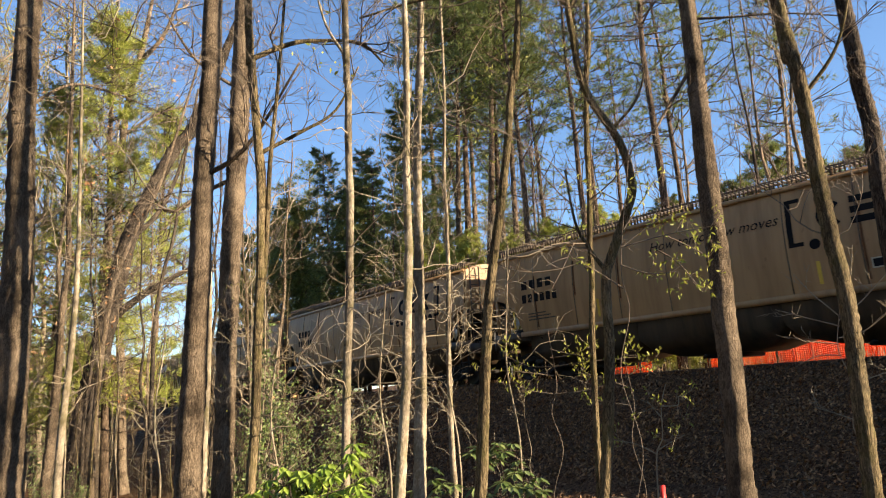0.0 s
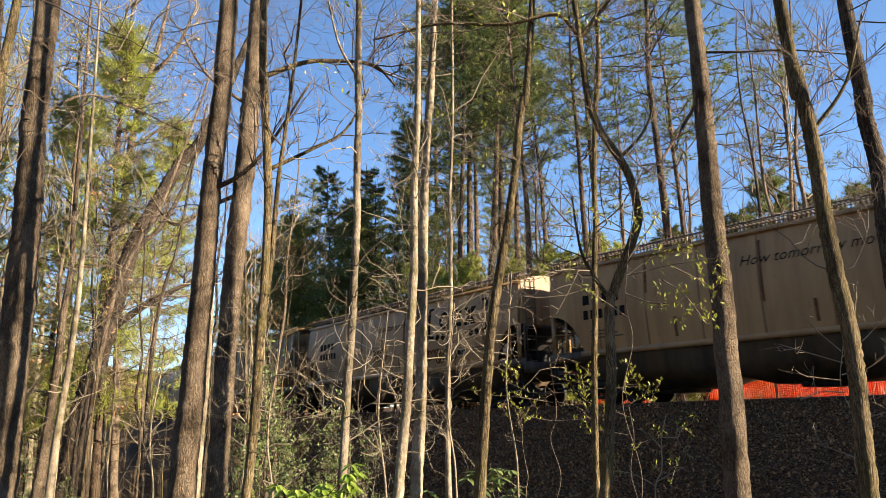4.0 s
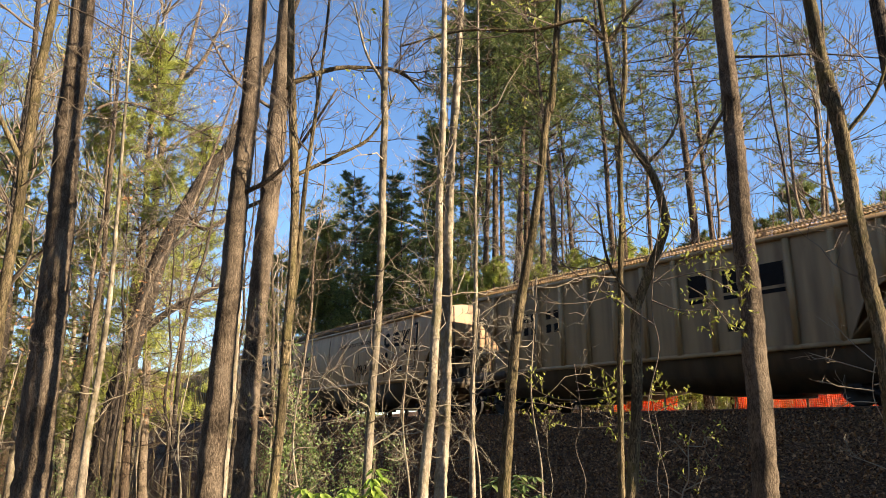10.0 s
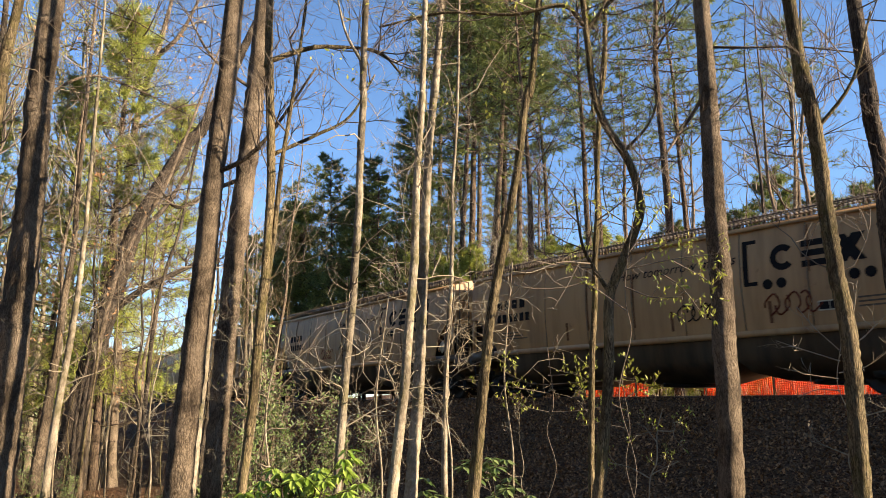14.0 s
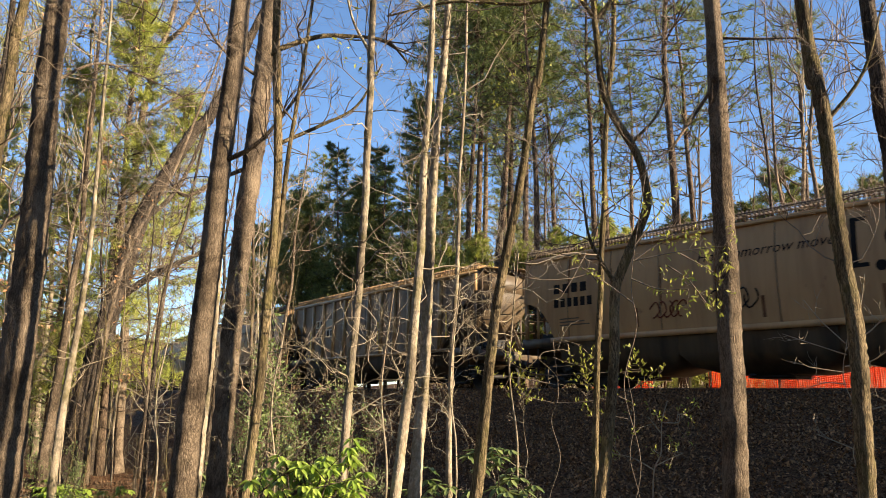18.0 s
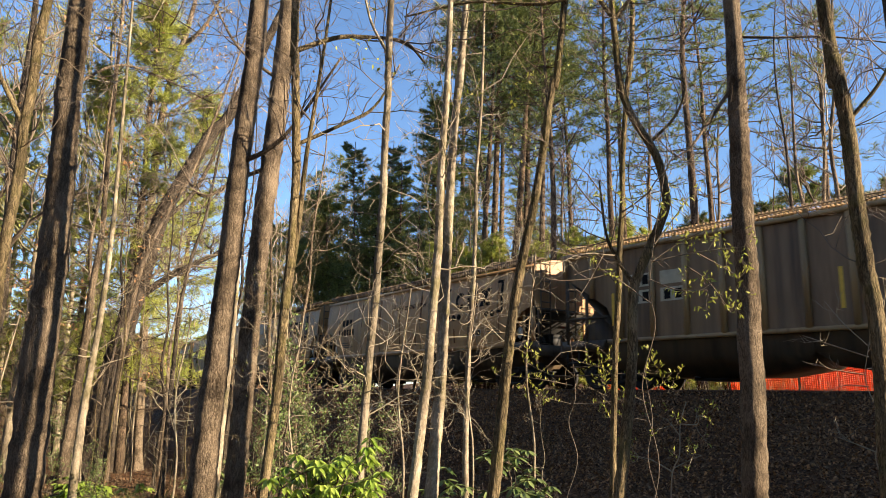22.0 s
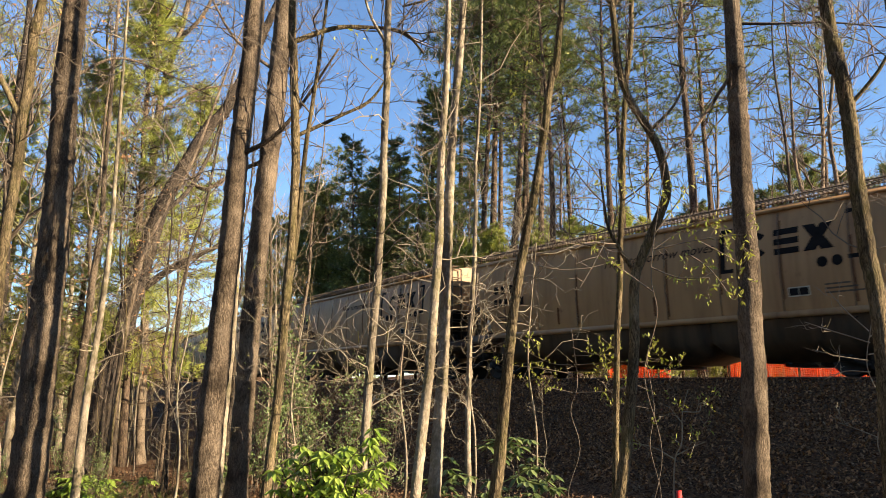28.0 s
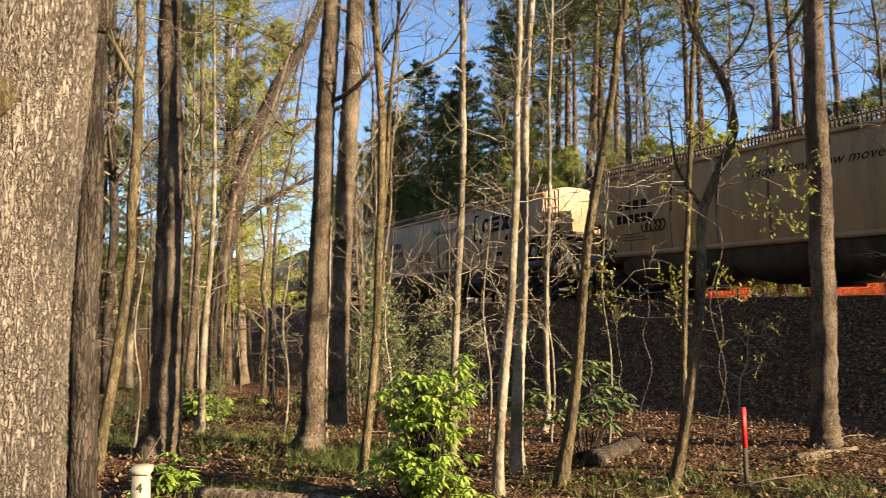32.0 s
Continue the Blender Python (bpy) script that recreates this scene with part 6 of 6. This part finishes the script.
def slim_sapling(x, y, label, ctrl, arms, mat, leaves, seed, upright=0.0, thick=0.009):
    rng = np.random.default_rng(seed)
    root = thing("sapling", pose(x, y, gz(x, y)), label, "sapling")
    pts, right = trunk_points((x, y), ctrl)
    a = Acc()
    a.tube(pts, np.linspace(thick, 0.004, len(pts)), 6)
    part("stem", a, mat, root, "", True)
    tw, tips, along = Acc(), [], []
    for l0, z0, l1, z1 in arms:
        p0, p1 = right * l0 + np.array([0, 0, z0]), right * l1 + np.array([0, 0, z1])
        m = (p0 + p1) / 2 + rng.normal(0, 0.03, 3)
        p = spline([p0, m, p1], 4)
        tw.tube(p, np.linspace(0.006, 0.003, len(p)), 4, False)
        along += list(p[3:])
        for j in range(4):
            q = p[rng.integers(3, len(p))]
            grow(tw, q, unit(p1 - p0 + rng.normal(0, 0.5, 3)), 0.18, 0.003, 1, rng, tips, 0.4, (2, 2))
    part("twig_crown", tw, mat, root, "", False, "stuff")
    if leaves:
        lf = Acc()
        spots = [t[0] for t in tips] if not upright else [t[0] for t in tips] + along
        ups = [t[1] for t in tips] if not upright else [np.array([0, 0, upright])] * len(spots)
        leaf_cards(lf, spots, ups, leaves, 0.01, 0.05 if upright else 0.042, rng, 0.38)
        part("foliage", lf, LEAF_NEW, root, "fresh yellow-green leaves", False, "stuff")


slim_sapling(1.98, 7.0, "slim white-stemmed sapling with a few opening leaves", [(0, 0), (0.02, 0.5), (0.05, 0.95), (0.12, 1.12), (0.14, 1.4), (0.2, 1.6)], [(0.05, 0.97, -0.28, 1.1), (0.06, 1.0, 0.32, 1.13), (0.14, 1.4, 0.3, 1.48), (0.13, 1.3, 0.02, 1.45)], TWIG_PALE, 2, 61)
slim_sapling(3.66, 6.3, "pale bare sapling with crooked side twigs", [(0, 0), (-0.07, 0.45), (-0.03, 0.8), (-0.12, 1.15), (-0.05, 1.45), (-0.14, 1.8), (-0.08, 2.15)], [(-0.13, 1.85, -0.55, 1.95), (-0.1, 2.05, 0.35, 2.45), (-0.1, 2.1, -0.4, 2.5), (-0.07, 1.5, 0.3, 1.62), (-0.1, 1.2, -0.4, 1.32), (-0.08, 2.15, 0.1, 2.7), (-0.12, 1.9, 0.3, 2.1), (-0.12, 1.75, -0.45, 1.7), (-0.1, 2.0, -0.6, 2.2)], TWIG_PALE, 0, 62, 0.0, 0.007)
slim_sapling(1.3, 8.2, "drooping twigs tipped with upright yellow-green leaves", [(0, 0), (-0.08, 0.5), (0.06, 1.0), (-0.03, 1.4), (0.05, 1.7), (0.0, 2.3)], [(0, 1.9, -0.5, 2.05), (0, 2.0, 0.5, 2.12), (0.02, 1.8, -0.75, 1.9), (0, 2.1, 0.35, 2.0), (0.02, 1.9, 0.95, 1.95), (0.02, 1.6, 0.7, 1.7), (0.0, 1.6, -0.4, 1.7)], TWIG, 2, 63, 2.5, 0.004)
slim_sapling(2.1, 8.1, "slender stem with tiers of upright new leaves", [(0, 0), (0.09, 0.5), (0.0, 1.0), (0.06, 1.4), (0.0, 1.9)], [(0, 1.6, -0.55, 1.78), (0, 1.7, 0.35, 1.85), (0.0, 1.4, -0.5, 1.5), (0.0, 1.85, 0.1, 2.1)], TWIG, 2, 65, 2.5, 0.004)
slim_sapling(1.62, 6.0, "thin sapling hung with new yellow leaves", [(0, 0), (-0.1, 0.5), (0.02, 1.1), (-0.09, 1.7), (0.03, 2.2), (0.0, 2.6), (0.15, 3.5)], [(0.0, 2.6, 0.45, 2.5), (0.02, 2.75, 0.75, 2.85), (0.02, 2.75, 0.45, 3.0), (0.05, 2.9, 0.35, 3.3), (0.1, 3.1, -0.3, 3.4), (0, 2.4, -0.4, 2.7), (0.3, 2.7, 0.62, 2.32), (0.4, 2.8, 0.7, 2.6)], TWIG, 2, 64, -1.2, 0.003)


def scatter_litter():
    rng = np.random.default_rng(12)
    a = Acc()
    n = 62000
    x, y = rng.uniform(-9, 9, n), rng.uniform(1.5, 19, n)
    d = across(x, y)
    ok = (d < 15.9) & (d > 0)
    x, y = x[ok], y[ok]
    m = len(x)
    z = ground_z(x, y) + rng.uniform(0.03, 0.075, m)
    ang = rng.uniform(0, 6.283, m)
    s = rng.uniform(0.012, 0.031, m)
    dx, dy = np.cos(ang) * s, np.sin(ang) * s
    t = rng.normal(0, 0.5, (m, 2)) * s[:, None]
    c = np.stack([x, y, z], -1)
    v = np.stack([c + np.stack([dx, dy, t[:, 0]], -1), c + np.stack([-dy * 0.6, dx * 0.6, t[:, 1] + s * 0.25], -1), c + np.stack([-dx, -dy, -t[:, 0]], -1), c + np.stack([dy * 0.6, -dx * 0.6, -t[:, 1] + s * 0.25], -1)], 1)
    i = np.arange(m)[:, None] * 4
    a.add(v.reshape(-1, 3), None, np.concatenate([i + [0, 1, 2], i + [0, 2, 3]]))
    whole("fallen_leaves", a, LEAF_DEAD, "curled brown fallen leaves on the ground", "leaves", "", "stuff")
    b = Acc()
    k = 84000
    s0, dd = rng.uniform(-26, 17, k), rng.uniform(9.6, 16.6, k)
    q = place(s0, dd - NEAR_SIDE)
    x, y = q[:, 0], q[:, 1]
    keep = (ground_z(x, y) > 0.05) & (y > 3) & (x > -6)
    x, y = x[keep], y[keep]
    m = len(x)
    z = ground_z(x, y) + rng.uniform(0.03, 0.085, m)
    ang = rng.uniform(0, 6.283, m)
    s = rng.uniform(0.014, 0.036, m)
    dx, dy = np.cos(ang) * s, np.sin(ang) * s
    t = rng.normal(0, 0.5, (m, 2)) * s[:, None]
    c = np.stack([x, y, z], -1)
    v = np.stack([c + np.stack([dx, dy, t[:, 0]], -1), c + np.stack([-dy * 0.6, dx * 0.6, t[:, 1] + s * 0.25], -1), c + np.stack([-dx, -dy, -t[:, 0]], -1), c + np.stack([dy * 0.6, -dx * 0.6, -t[:, 1] + s * 0.25], -1)], 1)
    i = np.arange(m)[:, None] * 4
    b.add(v.reshape(-1, 3), None, np.concatenate([i + [0, 1, 2], i + [0, 2, 3]]))
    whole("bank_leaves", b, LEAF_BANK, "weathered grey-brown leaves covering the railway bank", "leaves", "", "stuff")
    g = Acc()
    pos = []
    for cx, cy, r, k in ((-4.2, 9.5, 1.6, 420), (-2.2, 7.6, 0.9, 380), (-5.6, 8.6, 1.0, 200), (-1.9, 8.6, 1.2, 260), (0.9, 6.4, 1.2, 160), (2.4, 6.2, 0.8, 120), (-6.5, 13, 2.0, 400), (-2.7, 5.9, 0.6, 120)):
        for _ in range(k):
            px, py = rng.normal(cx, r * 0.5), rng.normal(cy, r * 0.5)
            pos.append((px, py, gz(px, py) + 0.02))
    needle_tufts(g, pos, np.tile([0, 0, 1.2], (len(pos), 1)), 7, 0.16, 0.004, rng)
    whole("grass", g, GRASS, "thin green grass tufts between fallen leaves", "grass", "", "stuff")
    st = Acc()
    for _ in range(170):
        px, py = rng.uniform(-6, 5), rng.uniform(4, 11)
        if across(px, py) > 14:
            continue
        p = np.array([px, py, gz(px, py) + 0.05])
        d = unit(np.array([rng.normal(), rng.normal(), rng.normal(0, 0.08)]))
        L = rng.uniform(0.2, 0.9)
        st.tube([p, p + d * L * 0.5 + rng.normal(0, 0.03, 3), p + d * L], [0.01, 0.008, 0.004], 4)
    whole("fallen_sticks", st, TWIG, "dead sticks lying in the leaf litter", "sticks", "", "stuff")


scatter_litter()


def log(x0, y0, x1, y1, r, label, seed, wood=LOGWOOD):
    rng = np.random.default_rng(seed)
    a = Acc()
    k = np.linspace(0, 1, 14)
    p = np.stack([x0 + (x1 - x0) * k, y0 + (y1 - y0) * k, [gz(x0 + (x1 - x0) * u, y0 + (y1 - y0) * u) + r * 0.6 for u in k]], -1)
    a.tube(p, (r * np.linspace(1, 0.8, 14))[:, None] * (1 + rng.normal(0, 0.05, (14, 12))), 12)
    whole("fallen_log", a, wood, label, "log", "", "", True)


log(2.75, 7.7, 3.6, 8.25, 0.06, "pale split log lying at the foot of a tree", 1)
log(-3.0, 5.6, -1.2, 5.35, 0.09, "brown weathered log edging the path", 2)
log(-4.4, 5.6, -3.75, 5.35, 0.1, "short cut log with pale sawn end", 3)
log(-2.2, 6.0, -1.5, 6.25, 0.05, "thin rotten branch on the ground", 4)
log(0.6, 7.6, 1.2, 8.6, 0.12, "dark rotten log behind the rhododendron", 5, BARK_DARK)


def stone_marker():
    root = thing("stone_marker", pose(-3.36, 5.3, gz(-3.36, 5.3) - 0.09, 0, 0, 18), "small squared pale stone trail marker with a capped top", "marker post")
    a = Acc()
    v = []
    for z, h in ((-0.1, 0.075), (0.4, 0.062)):
        v += [(-h, -h, z), (h, -h, z), (h, h, z), (-h, h, z)]
    a.add(v, [(0, 1, 5, 4), (1, 2, 6, 5), (2, 3, 7, 6), (3, 0, 4, 7), (4, 5, 6, 7)])
    part("shaft", a, CONCRETE, root)
    c = Acc()
    v = []
    for z, h in ((0.395, 0.08), (0.41, 0.085), (0.445, 0.085), (0.465, 0.05)):
        v += [(-h, -h, z), (h, -h, z), (h, h, z), (-h, h, z)]
    c.add(v, [(4 * r + j, 4 * r + (j + 1) % 4, 4 * r + 4 + (j + 1) % 4, 4 * r + 4 + j) for r in range(3) for j in range(4)] + [(12, 13, 14, 15), (3, 2, 1, 0)])
    part("cap", c, CONCRETE, root)
    cu = bpy.data.curves.new("numeral", "FONT")
    cu.body, cu.size, cu.extrude, cu.align_x = "4", 0.11, 0.002, "CENTER"
    ob = bpy.data.objects.new("numeral", cu)
    me = bpy.data.meshes.new_from_object(ob)
    bpy.data.objects.remove(ob)
    me.materials.clear()
    me.materials.append(TIE)
    n = part("numeral", me, TIE, root, "dark painted numeral")
    n.matrix_basis = pose(0, -0.071, 0.25, 90, 0, 0)


stone_marker()


def red_stake():
    x, y = 1.95, 6.62
    root = thing("survey_stake", pose(x, y, gz(x, y), 2, -2, 20), "red wooden survey stake driven into the leaf litter, lower half darkened for shade", "stake")
    a = Acc()
    a.box(-0.02, 0.02, -0.01, 0.01, -0.15, 0.36)
    # brown instead of red: shade on the lower half, put into its colour
    part("shaft", a, TIE, root, "lower half in dull brown, standing for shade")
    b = Acc()
    b.box(-0.021, 0.021, -0.011, 0.011, 0.36, 0.74)
    part("painted_top", b, RED, root, "bright red paint")


red_stake()


# ---- movement ----
def motions():
    steps = [k * 0.5 for k in range(65)]
    fine = [k * 0.1 for k in range(321)]
    for car, s in CARS:
        walk(car, [(t, track_pose(s + travelled(t))) for t in steps])
        for o in car.children_recursive:
            if "roll" in o:
                x = o["roll"]
                walk(o, [(t, pose(x, 0, WHEEL_R, 0, math.degrees(travelled(t) / WHEEL_R), 0)) for t in fine])


motions()
